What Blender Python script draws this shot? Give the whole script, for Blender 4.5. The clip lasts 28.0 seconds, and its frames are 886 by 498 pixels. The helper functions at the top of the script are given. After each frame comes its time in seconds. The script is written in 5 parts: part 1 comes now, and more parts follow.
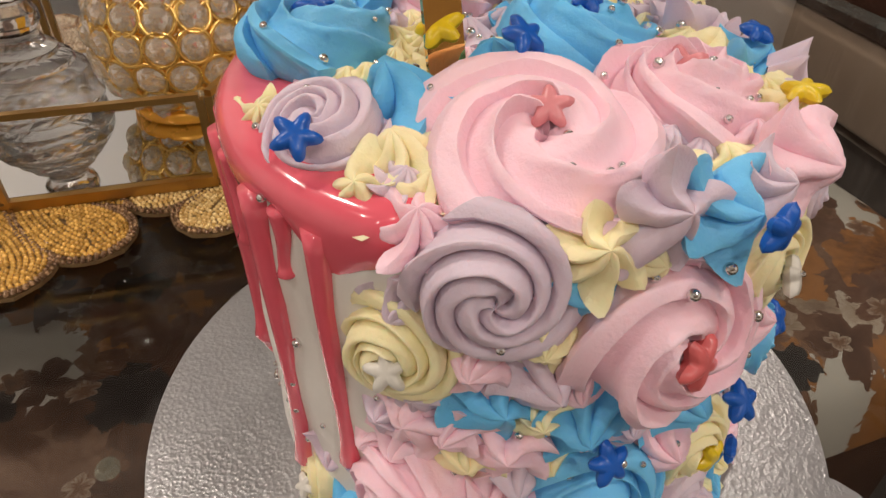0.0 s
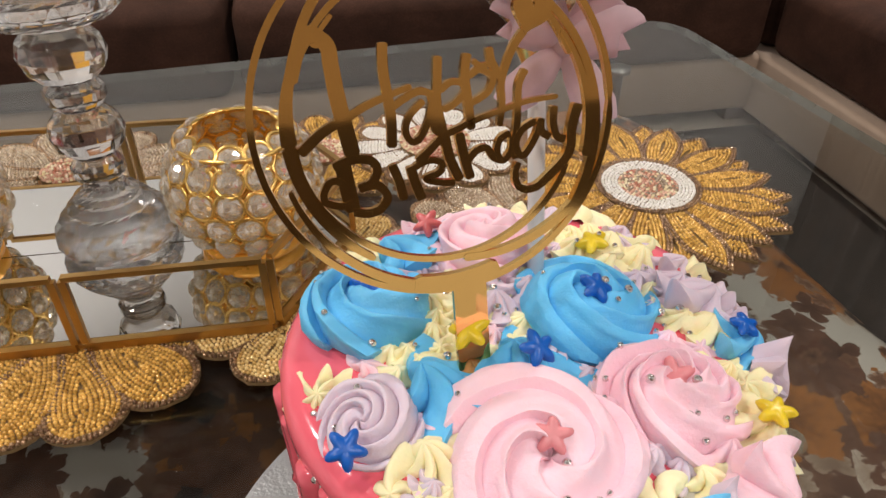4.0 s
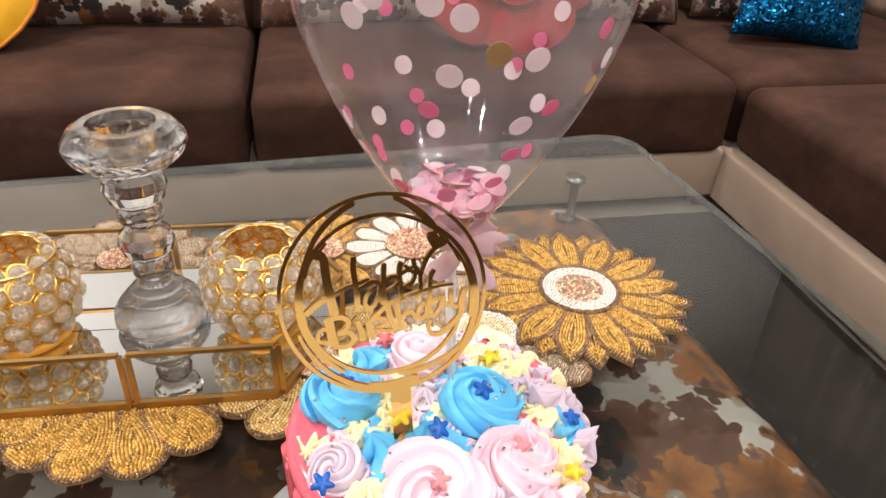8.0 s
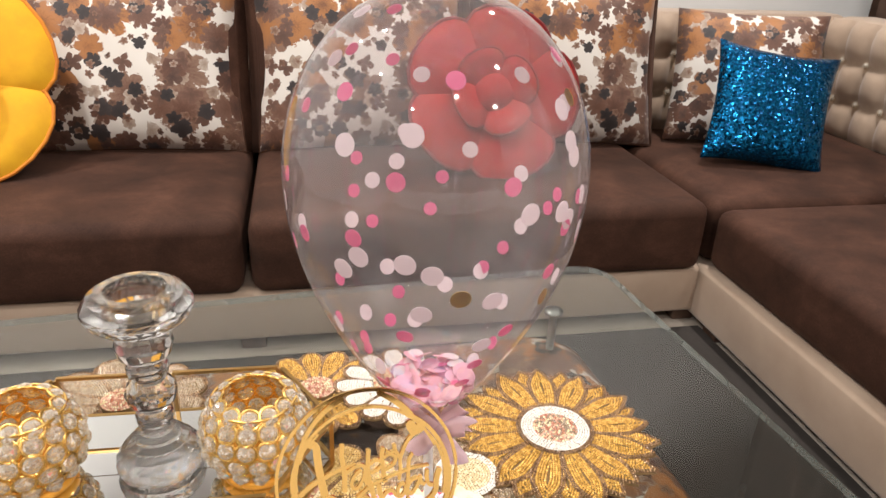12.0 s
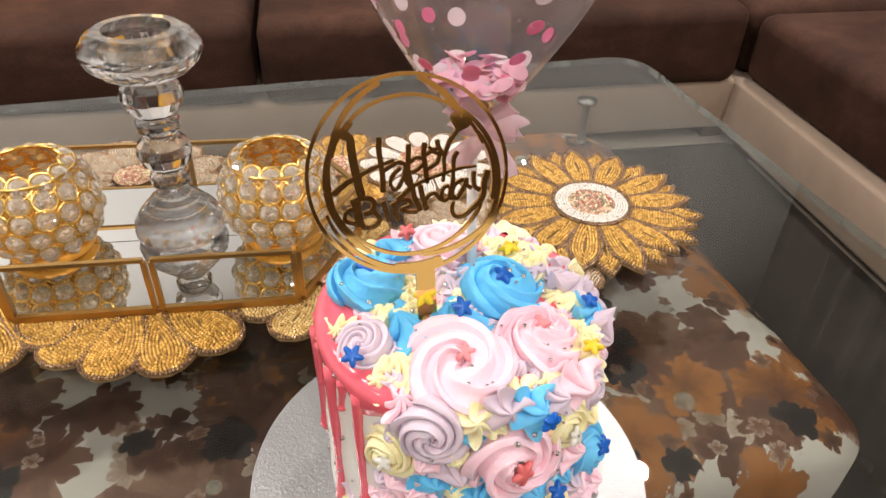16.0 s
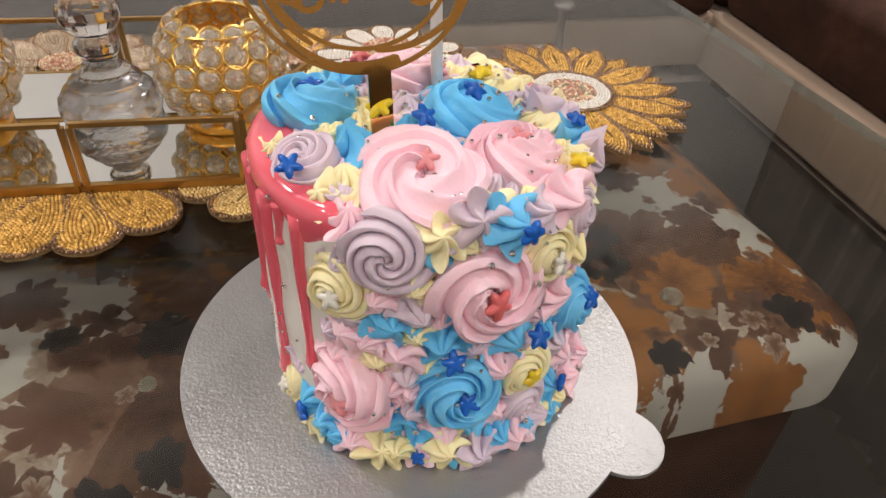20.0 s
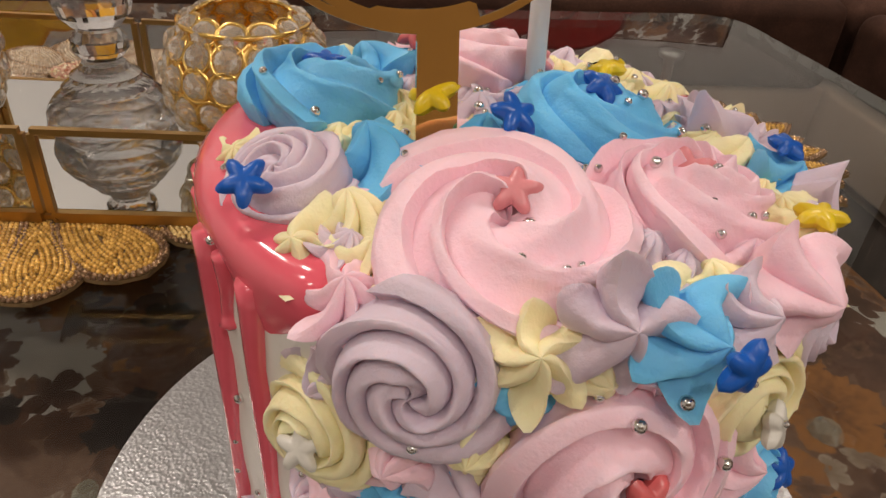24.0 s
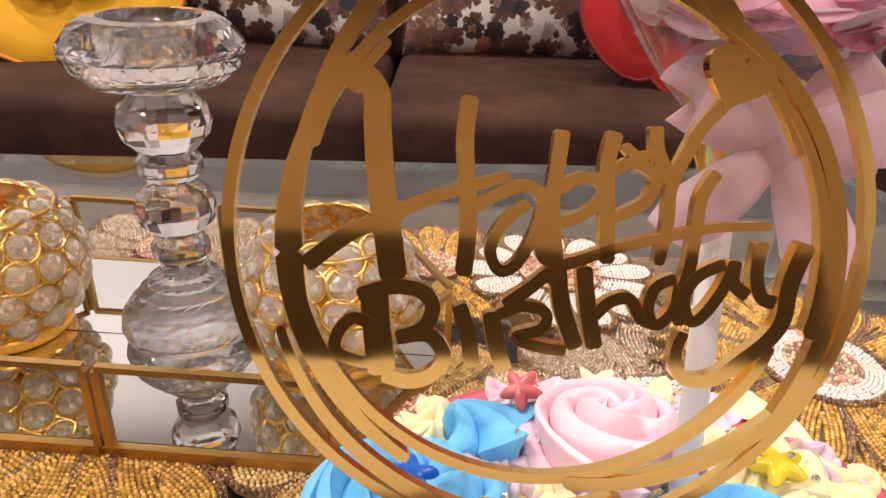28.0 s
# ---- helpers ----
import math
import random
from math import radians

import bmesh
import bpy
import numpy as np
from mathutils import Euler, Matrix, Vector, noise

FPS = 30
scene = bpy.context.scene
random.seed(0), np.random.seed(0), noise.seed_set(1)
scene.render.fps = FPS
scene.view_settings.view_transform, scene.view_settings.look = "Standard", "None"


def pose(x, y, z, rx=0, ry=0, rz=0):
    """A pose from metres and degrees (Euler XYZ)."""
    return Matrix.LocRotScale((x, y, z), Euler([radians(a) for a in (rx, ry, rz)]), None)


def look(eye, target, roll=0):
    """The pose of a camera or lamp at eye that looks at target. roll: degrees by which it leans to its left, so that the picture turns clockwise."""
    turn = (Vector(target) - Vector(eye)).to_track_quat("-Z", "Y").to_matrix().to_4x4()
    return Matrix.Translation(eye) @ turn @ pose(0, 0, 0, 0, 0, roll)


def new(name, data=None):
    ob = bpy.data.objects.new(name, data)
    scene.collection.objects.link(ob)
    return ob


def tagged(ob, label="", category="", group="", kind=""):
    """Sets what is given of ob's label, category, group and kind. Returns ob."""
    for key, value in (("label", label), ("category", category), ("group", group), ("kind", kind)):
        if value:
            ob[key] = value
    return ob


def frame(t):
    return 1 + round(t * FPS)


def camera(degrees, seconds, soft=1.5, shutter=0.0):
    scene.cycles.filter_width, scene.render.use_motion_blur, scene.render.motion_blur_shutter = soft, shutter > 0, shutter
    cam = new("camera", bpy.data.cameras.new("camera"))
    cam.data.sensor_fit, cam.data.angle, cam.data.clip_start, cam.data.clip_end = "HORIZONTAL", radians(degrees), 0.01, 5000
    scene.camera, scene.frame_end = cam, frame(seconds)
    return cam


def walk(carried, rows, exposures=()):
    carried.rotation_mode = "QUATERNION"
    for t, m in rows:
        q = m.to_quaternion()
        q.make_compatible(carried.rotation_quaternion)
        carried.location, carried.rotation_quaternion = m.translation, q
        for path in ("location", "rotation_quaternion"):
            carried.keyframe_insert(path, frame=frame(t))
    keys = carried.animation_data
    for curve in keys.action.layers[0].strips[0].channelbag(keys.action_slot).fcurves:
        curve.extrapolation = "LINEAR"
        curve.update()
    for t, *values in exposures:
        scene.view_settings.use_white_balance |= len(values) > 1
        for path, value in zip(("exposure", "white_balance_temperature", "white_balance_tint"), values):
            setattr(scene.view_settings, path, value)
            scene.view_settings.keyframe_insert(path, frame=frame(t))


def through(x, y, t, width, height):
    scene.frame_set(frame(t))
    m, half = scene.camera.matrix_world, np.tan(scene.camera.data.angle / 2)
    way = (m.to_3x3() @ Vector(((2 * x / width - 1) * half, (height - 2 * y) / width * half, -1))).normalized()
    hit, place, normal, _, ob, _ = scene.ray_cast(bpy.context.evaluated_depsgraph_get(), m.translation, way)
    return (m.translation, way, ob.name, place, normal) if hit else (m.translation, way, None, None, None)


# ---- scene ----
cam = camera(64.3, 28.0)
PATH = [
    (0, (-0.017, -0.184, 0.683), (-0.097, 1.362, -0.584), 0.2),
    (0.5, (-0.017, -0.179, 0.702), (-0.076, 1.34, -0.597), 1.7),
    (1, (-0.018, -0.178, 0.716), (-0.121, 1.322, -0.603), 1.0),
    (1.5, (-0.021, -0.174, 0.724), (-0.152, 1.308, -0.613), 0.6),
    (2, (-0.02, -0.171, 0.729), (-0.164, 1.331, -0.584), 0.6),
    (2.5, (-0.02, -0.171, 0.737), (-0.181, 1.358, -0.542), 0.4),
    (3, (-0.02, -0.172, 0.744), (-0.191, 1.386, -0.499), 0.7),
    (3.5, (-0.017, -0.17, 0.753), (-0.197, 1.41, -0.459), 0.7),
    (4, (-0.015, -0.169, 0.761), (-0.218, 1.431, -0.421), 0.3),
    (4.5, (-0.013, -0.174, 0.776), (-0.241, 1.448, -0.371), 0.4),
    (6.5, (0.005, -0.218, 0.835), (-0.251, 1.463, -0.22), 0.9),
    (7, (0.011, -0.242, 0.855), (-0.226, 1.444, -0.194), 1.8),
    (7.5, (0.021, -0.256, 0.866), (-0.195, 1.43, -0.187), 2.4),
    (8, (0.025, -0.267, 0.879), (-0.194, 1.415, -0.182), 2.4),
    (8.5, (0.03, -0.275, 0.886), (-0.188, 1.403, -0.18), 2.5),
    (9, (0.032, -0.284, 0.9), (-0.194, 1.4, -0.154), 2.3),
    (9.5, (0.033, -0.296, 0.921), (-0.193, 1.453, -0.024), 2.2),
    (10, (0.036, -0.303, 0.933), (-0.181, 1.485, 0.064), 2.3),
    (10.5, (0.037, -0.304, 0.946), (-0.182, 1.5, 0.109), 2.7),
    (11, (0.037, -0.302, 0.952), (-0.192, 1.503, 0.124), 2.4),
    (11.5, (0.036, -0.295, 0.957), (-0.186, 1.517, 0.139), 2.7),
    (13.5, (0.032, -0.293, 0.943), (-0.189, 1.469, 0.023), 0.8),
    (14, (0.03, -0.293, 0.923), (-0.183, 1.436, -0.059), 1.5),
    (14.5, (0.028, -0.294, 0.909), (-0.189, 1.408, -0.119), 1.2),
    (15, (0.027, -0.295, 0.891), (-0.197, 1.371, -0.193), 1.3),
    (15.5, (0.021, -0.295, 0.871), (-0.195, 1.33, -0.275), 1.9),
    (16, (0.02, -0.293, 0.857), (-0.194, 1.301, -0.332), 2.0),
    (16.5, (0.024, -0.293, 0.839), (-0.169, 1.267, -0.396), 3.0),
    (17, (0.029, -0.298, 0.823), (-0.146, 1.251, -0.429), 3.2),
    (17.5, (0.03, -0.301, 0.803), (-0.121, 1.224, -0.482), 3.6),
    (18, (0.029, -0.297, 0.791), (-0.108, 1.224, -0.5), 3.6),
    (18.5, (0.029, -0.299, 0.783), (-0.123, 1.258, -0.463), 3.1),
    (19, (0.03, -0.3, 0.777), (-0.135, 1.287, -0.429), 2.9),
    (19.5, (0.029, -0.293, 0.77), (-0.101, 1.284, -0.453), 3.3),
    (20, (0.028, -0.287, 0.759), (-0.101, 1.271, -0.488), 3.5),
    (20.5, (0.031, -0.277, 0.747), (-0.083, 1.274, -0.511), 3.7),
    (22.5, (0.031, -0.226, 0.692), (-0.136, 1.365, -0.508), 3.8),
    (23, (0.03, -0.21, 0.677), (-0.157, 1.378, -0.525), 4.1),
    (23.5, (0.019, -0.188, 0.674), (-0.22, 1.414, -0.499), 4.8),
    (24, (0.01, -0.169, 0.677), (-0.312, 1.465, -0.43), 4.6),
    (24.5, (-0.001, -0.151, 0.685), (-0.387, 1.523, -0.34), 3.5),
    (25, (-0.005, -0.129, 0.699), (-0.416, 1.586, -0.245), 2.7),
    (25.5, (-0.0121, -0.1096, 0.709), (-0.476, 1.635, -0.152), 2.3),
    (26, (-0.0153, -0.093, 0.7148), (-0.514, 1.643, -0.143), 2.5),
    (26.5, (-0.0141, -0.0888, 0.7201), (-0.518, 1.638, -0.154), 3.1),
    (27, (-0.0177, -0.0879, 0.7244), (-0.55, 1.631, -0.147), 3.1),
    (27.5, (-0.0196, -0.0903, 0.7255), (-0.586, 1.613, -0.158), 2.7),
    (28, (-0.0217, -0.0936, 0.7229), (-0.608, 1.594, -0.176), 2.8),
]
EXPOSURES = [(0, -0.88, 6850, 16), (2, -0.94, 6800, 16), (3, -0.82, 6500, 12), (4.5, -0.54, 6250, 12), (7, -0.06, 6200, 12), (9, 0.02, 6250, 12), (11, 0.15, 6200, 10), (14, 0.08, 6200, 11), (15, 0.02, 6250, 11), (17, -0.36, 6350, 11), (18, -0.54, 6450, 12), (20, -0.58, 6400, 13), (23, -0.74, 6750, 15), (24, -1.0, 6900, 16), (25, -0.86, 6600, 11), (26, -0.44, 7100, 22), (27, -0.22, 6700, 20), (28, -0.20, 6600, 20)]
walk(cam, [(t, look(eye, target, roll)) for t, eye, target, roll in PATH], EXPOSURES)

# ---------------------------------------------------------------- light
ROOM_TURN = 19.0
ROOM = pose(0, 0, 0, 0, 0, ROOM_TURN)
TABLE_Z = 0.45
LAMP_POWER = 21.0

world = bpy.data.worlds.new("world")
scene.world = world
world.use_nodes = True
world.node_tree.nodes["Background"].inputs[0].default_value = (1.0, 0.93, 0.85, 1)
world.node_tree.nodes["Background"].inputs[1].default_value = 0.0


# ---------------------------------------------------------------- materials
class Nodes:
    """A small wrapper round one node material."""

    def __init__(self, name):
        self.mat = bpy.data.materials.new(name)
        self.mat.use_nodes = True
        self.tree = self.mat.node_tree
        self.tree.nodes.clear()
        self.out = self.add("ShaderNodeOutputMaterial")

    def add(self, kind, **values):
        node = self.tree.nodes.new(kind)
        for key, value in values.items():
            setattr(node, key, value)
        return node

    def link(self, a, b):
        self.tree.links.new(a, b)

    def math(self, op, a, b=None, c=None):
        node = self.add("ShaderNodeMath", operation=op)
        for slot, value in zip(node.inputs, (a, b, c)):
            if value is None:
                continue
            if isinstance(value, (int, float)):
                slot.default_value = value
            else:
                self.link(value, slot)
        return node.outputs[0]

    def mix(self, fac, a, b):
        node = self.add("ShaderNodeMix", data_type="RGBA")
        for slot, value in ((node.inputs[0], fac), (node.inputs[6], a), (node.inputs[7], b)):
            if isinstance(value, (int, float)):
                slot.default_value = value
            elif isinstance(value, tuple):
                slot.default_value = (*value, 1)
            else:
                self.link(value, slot)
        return node.outputs[2]

    def noise(self, scale, detail=3.0, rough=0.5, vec=None, distort=0.0):
        node = self.add("ShaderNodeTexNoise")
        node.inputs["Scale"].default_value = scale
        node.inputs["Detail"].default_value = detail
        node.inputs["Roughness"].default_value = rough
        node.inputs["Distortion"].default_value = distort
        if vec is None:
            vec = self.add("ShaderNodeTexCoord").outputs["Object"]
        self.link(vec, node.inputs["Vector"])
        return node.outputs[0]

    def ramp(self, fac, stops, mode="LINEAR"):
        node = self.add("ShaderNodeValToRGB")
        node.color_ramp.interpolation = mode
        el = node.color_ramp.elements
        while len(el) < len(stops):
            el.new(0.5)
        for e, (at, col) in zip(el, stops):
            e.position, e.color = at, (*col, 1)
        self.link(fac, node.inputs[0])
        return node.outputs[0]

    def bump(self, height, strength, distance):
        node = self.add("ShaderNodeBump")
        node.inputs["Strength"].default_value = strength
        node.inputs["Distance"].default_value = distance
        self.link(height, node.inputs["Height"])
        return node.outputs[0]

    def principled(self, base, rough=0.5, metal=0.0, **more):
        node = self.add("ShaderNodeBsdfPrincipled")
        for key, value in (("Base Color", base), ("Roughness", rough), ("Metallic", metal), *more.items()):
            slot = node.inputs[key.replace("_", " ")]
            if isinstance(value, (int, float)):
                slot.default_value = value
            elif isinstance(value, tuple):
                slot.default_value = (*value, 1) if len(value) == 3 and slot.type == "RGBA" else value
            else:
                self.link(value, slot)
        self.link(node.outputs[0], self.out.inputs[0])
        return node


def grained(name, a, b, scale, rough, fine=400.0, bump=0.2, depth=0.0004, metal=0.0, **more):
    """Two tones in soft patches, a fine grain on top and a fine relief."""
    m = Nodes(name)
    big = m.noise(scale, 4.0, 0.55)
    small = m.noise(fine, 2.0, 0.6)
    tone = m.math("ADD", m.math("MULTIPLY", big, 0.75), m.math("MULTIPLY", small, 0.25))
    col = m.ramp(tone, ((0.32, a), (0.68, b)))
    rg = m.math("ADD", m.math("MULTIPLY", big, 0.16), rough - 0.08)
    m.principled(col, rg, metal, Normal=m.bump(small, bump, depth), **more)
    return m.mat


def cream_mat(name, a, b):
    """Whipped cream: soft, slightly see-through, with fine pits."""
    m = Nodes(name)
    co = m.add("ShaderNodeTexCoord").outputs["Object"]
    big = m.noise(70.0, 3.0, 0.5, co)
    pits = m.noise(900.0, 3.0, 0.6, co)
    rnd = m.add("ShaderNodeObjectInfo").outputs["Random"]
    col = m.mix(m.math("ADD", m.math("MULTIPLY", big, 0.7), m.math("MULTIPLY", rnd, 0.3)), a, b)
    node = m.principled(col, 0.50, 0.0, Normal=m.bump(m.math("ADD", pits, m.math("MULTIPLY", m.noise(260.0, 4.0, 0.65, co), 1.6)), 0.32, 0.0007))
    node.inputs["Subsurface Weight"].default_value = 0.35
    node.inputs["Subsurface Radius"].default_value = (0.6, 0.4, 0.35)
    node.inputs["Subsurface Scale"].default_value = 0.005
    node.inputs["Specular IOR Level"].default_value = 0.28
    return m.mat


BLUE_CREAM = cream_mat("blue_cream", (0.08, 0.45, 0.80), (0.21, 0.60, 0.89))
PINK_CREAM = cream_mat("pink_cream", (0.94, 0.58, 0.67), (0.97, 0.71, 0.78))
LILAC_CREAM = cream_mat("lilac_cream", (0.64, 0.51, 0.62), (0.74, 0.64, 0.71))
YELLOW_CREAM = cream_mat("yellow_cream", (0.91, 0.79, 0.40), (0.95, 0.88, 0.60))
WHITE_CREAM = grained("white_cream", (0.74, 0.71, 0.65), (0.80, 0.78, 0.72), 30.0, 0.42, 500.0, 0.2, 0.0004)
CREAMS = {"blue": BLUE_CREAM, "pink": PINK_CREAM, "lilac": LILAC_CREAM, "cream": YELLOW_CREAM}


def glaze():
    m = Nodes("pink_glaze")
    big = m.noise(40.0, 3.0)
    col = m.mix(big, (0.78, 0.09, 0.13), (0.86, 0.17, 0.22))
    m.principled(col, 0.14, 0.0, Coat_Weight=0.5, Coat_Roughness=0.06, Normal=m.bump(big, 0.25, 0.002))
    return m.mat


GLAZE = glaze()


def sugar(name, col, rough=0.3):
    m = Nodes(name)
    n = m.noise(350.0, 2.0)
    m.principled(m.mix(n, tuple(c * 0.75 for c in col), col), rough, 0.0, Normal=m.bump(n, 0.2, 0.0004))
    return m.mat


STARS = {"blue": sugar("blue_sugar", (0.005, 0.12, 0.55)), "yellow": sugar("yellow_sugar", (0.85, 0.62, 0.02)),
         "red": sugar("red_sugar", (0.78, 0.16, 0.16)), "pink": sugar("pink_sugar", (0.82, 0.30, 0.32)), "white": sugar("white_sugar", (0.78, 0.76, 0.68))}


def metal_mat(name, col, rough, scale=60.0, bump=0.05, depth=0.0005):
    m = Nodes(name)
    n = m.noise(scale, 3.0)
    rg = m.math("ADD", m.math("MULTIPLY", n, 0.12), max(rough - 0.06, 0.0))
    m.principled(m.mix(n, tuple(c * 0.85 for c in col), col), rg, 1.0, Normal=m.bump(n, bump, depth))
    return m.mat


SILVER = metal_mat("silver_pearl", (0.82, 0.80, 0.78), 0.18)
GOLD_MIRROR = metal_mat("gold_mirror", (1.0, 0.62, 0.20), 0.04, 24.0, 0.12, 0.0016)
GOLD_EDGE = metal_mat("gold_edge", (0.98, 0.66, 0.22), 0.25)
GOLD_WIRE = metal_mat("gold_wire", (1.0, 0.66, 0.20), 0.24)
BRASS = metal_mat("brass", (0.55, 0.34, 0.12), 0.30, 120.0, 0.15, 0.0006)
GOLD_BASE = grained("gold_base", (0.86, 0.36, 0.03), (0.98, 0.50, 0.07), 40.0, 0.28, 300.0, 0.1, 0.0003, 0.35)
GOLD_LINER = grained("gold_liner", (0.80, 0.40, 0.05), (0.95, 0.55, 0.12), 60.0, 0.35, 300.0, 0.2, 0.0004, 0.45)
# For an added dark band, out of view, mirrored in the topper.
UNSEEN_BAND = grained("unseen_dark_band", (0.020, 0.010, 0.006), (0.045, 0.024, 0.014), 4.0, 0.35, 60.0, 0.1, 0.0005)
CHROME = metal_mat("chrome", (0.42, 0.42, 0.42), 0.30)


def foil():
    m = Nodes("silver_foil_board")
    co = m.add("ShaderNodeTexCoord").outputs["Object"]
    vor = m.add("ShaderNodeTexVoronoi", feature="F1")
    vor.inputs["Scale"].default_value = 620.0
    m.link(co, vor.inputs["Vector"])
    patch = m.noise(14.0, 2.0, 0.5, co)
    height = m.math("ADD", m.math("MULTIPLY", vor.outputs["Distance"], 0.6), m.math("MULTIPLY", m.noise(240.0, 5.0, 0.7, co), 1.4))
    col = m.mix(patch, (0.33, 0.33, 0.33), (0.41, 0.41, 0.41))
    m.principled(col, m.math("ADD", m.math("MULTIPLY", patch, 0.10), 0.26), 0.60, Normal=m.bump(height, 0.42, 0.0005))
    return m.mat


FOIL = foil()


def mirror():
    m = Nodes("mirror")
    n = m.noise(30.0, 3.0)
    m.principled((0.78, 0.78, 0.77), m.math("MULTIPLY", n, 0.03), 1.0)
    return m.mat


MIRROR = mirror()


def clear(name, tint, ior, haze=0.0, haze_col=(1, 1, 1), rough=0.0):
    """A thin clear sheet: straight-through light, gloss by Fresnel and a trace of haze."""
    m = Nodes(name)
    trans = m.add("ShaderNodeBsdfTransparent")
    trans.inputs[0].default_value = (*tint, 1)
    gloss = m.add("ShaderNodeBsdfGlossy")
    gloss.inputs["Roughness"].default_value = rough
    face = m.add("ShaderNodeLayerWeight")
    face.inputs[0].default_value = 0.5
    f0 = ((ior - 1) / (ior + 1)) ** 2
    mix = m.add("ShaderNodeMixShader")
    m.link(m.math("MULTIPLY_ADD", m.math("POWER", face.outputs["Facing"], 5.0), 1 - f0, f0), mix.inputs[0])
    m.link(trans.outputs[0], mix.inputs[1])
    m.link(gloss.outputs[0], mix.inputs[2])
    last = mix.outputs[0]
    if haze:
        dif = m.add("ShaderNodeBsdfDiffuse")
        dif.inputs[0].default_value = (*haze_col, 1)
        more = m.add("ShaderNodeMixShader")
        n = m.noise(25.0, 3.0)
        m.link(m.math("MULTIPLY", n, haze * 2), more.inputs[0])
        m.link(last, more.inputs[1])
        m.link(dif.outputs[0], more.inputs[2])
        last = more.outputs[0]
    m.link(last, m.out.inputs[0])
    return m.mat


TABLE_GLASS = clear("table_glass", (0.86, 0.87, 0.85), 1.54)
GLASS_RIM = clear("glass_rim", (0.55, 0.62, 0.60), 1.6, 0.20, (0.70, 0.76, 0.74))
TRAY_GLASS = clear("tray_glass", (0.93, 0.94, 0.93), 1.45)
BALLOON_FILM = clear("balloon_film", (0.95, 0.93, 0.94), 1.7, 0.055, (1, 0.93, 0.95), 0.03)


def cut_glass(name, ior, plain, share, frosted, tint, through):
    """Cut crystal: refracting glass, some light straight through, some mirror-like facets."""
    m = Nodes(name)
    g = m.add("ShaderNodeBsdfGlass")
    g.inputs["Color"].default_value = (1.0, 1.0, 1.0, 1)
    g.inputs["IOR"].default_value = ior
    tr = m.add("ShaderNodeBsdfTransparent")
    tr.inputs[0].default_value = (*through, 1)
    first = m.add("ShaderNodeMixShader")
    first.inputs[0].default_value = plain
    m.link(g.outputs[0], first.inputs[1])
    m.link(tr.outputs[0], first.inputs[2])
    gl = m.add("ShaderNodeBsdfGlossy")
    gl.inputs["Color"].default_value = (0.97, 0.97, 0.96, 1)
    gl.inputs["Roughness"].default_value = 0.03
    mix = m.add("ShaderNodeMixShader")
    mix.inputs[0].default_value = share
    m.link(first.outputs[0], mix.inputs[1])
    m.link(gl.outputs[0], mix.inputs[2])
    frost = m.add("ShaderNodeBsdfDiffuse")
    frost.inputs[0].default_value = (*tint, 1)
    last = m.add("ShaderNodeMixShader")
    last.inputs[0].default_value = frosted
    m.link(mix.outputs[0], last.inputs[1])
    m.link(frost.outputs[0], last.inputs[2])
    m.link(last.outputs[0], m.out.inputs[0])
    return m.mat


CRYSTAL = cut_glass("crystal", 1.50, 0.04, 0.08, 0.0, (0.96, 0.95, 0.93), (1, 1, 1))
CRYSTAL_BASE = cut_glass("crystal_base", 1.50, 0.20, 0.09, 0.0, (0.96, 0.95, 0.93), (1, 1, 1))
GEM = cut_glass("gem", 1.50, 0.58, 0.46, 0.22, (1.0, 0.94, 0.80), (1.0, 0.90, 0.66))


def beads(name, a, b, metal=0.0, rough=0.25):
    m = Nodes(name)
    isl = m.add("ShaderNodeNewGeometry").outputs["Random Per Island"]
    col = m.mix(isl, a, b)
    m.principled(col, rough, metal, Coat_Weight=0.6, Coat_Roughness=0.1)
    return m.mat


BEAD_GOLD = beads("gold_beads", (0.38, 0.20, 0.03), (0.86, 0.52, 0.12), 0.30)
BEAD_BROWN = beads("brown_beads", (0.12, 0.060, 0.028), (0.40, 0.24, 0.12), 0.5)
BEAD_SILVER = beads("silver_beads", (0.36, 0.26, 0.17), (0.66, 0.54, 0.40), 0.6)
BEAD_WHITE = beads("white_beads", (0.70, 0.66, 0.58), (0.84, 0.81, 0.76))
BEAD_CREAM = beads("cream_beads", (0.62, 0.48, 0.26), (0.84, 0.74, 0.50))
BEAD_PALE = beads("pale_gold_beads", (0.52, 0.32, 0.09), (0.86, 0.64, 0.28), 0.2)
BEAD_RUST = beads("rust_beads", (0.36, 0.10, 0.05), (0.74, 0.48, 0.34))
MAT_BACK = grained("mat_backing", (0.13, 0.08, 0.03), (0.26, 0.16, 0.06), 80.0, 0.8)


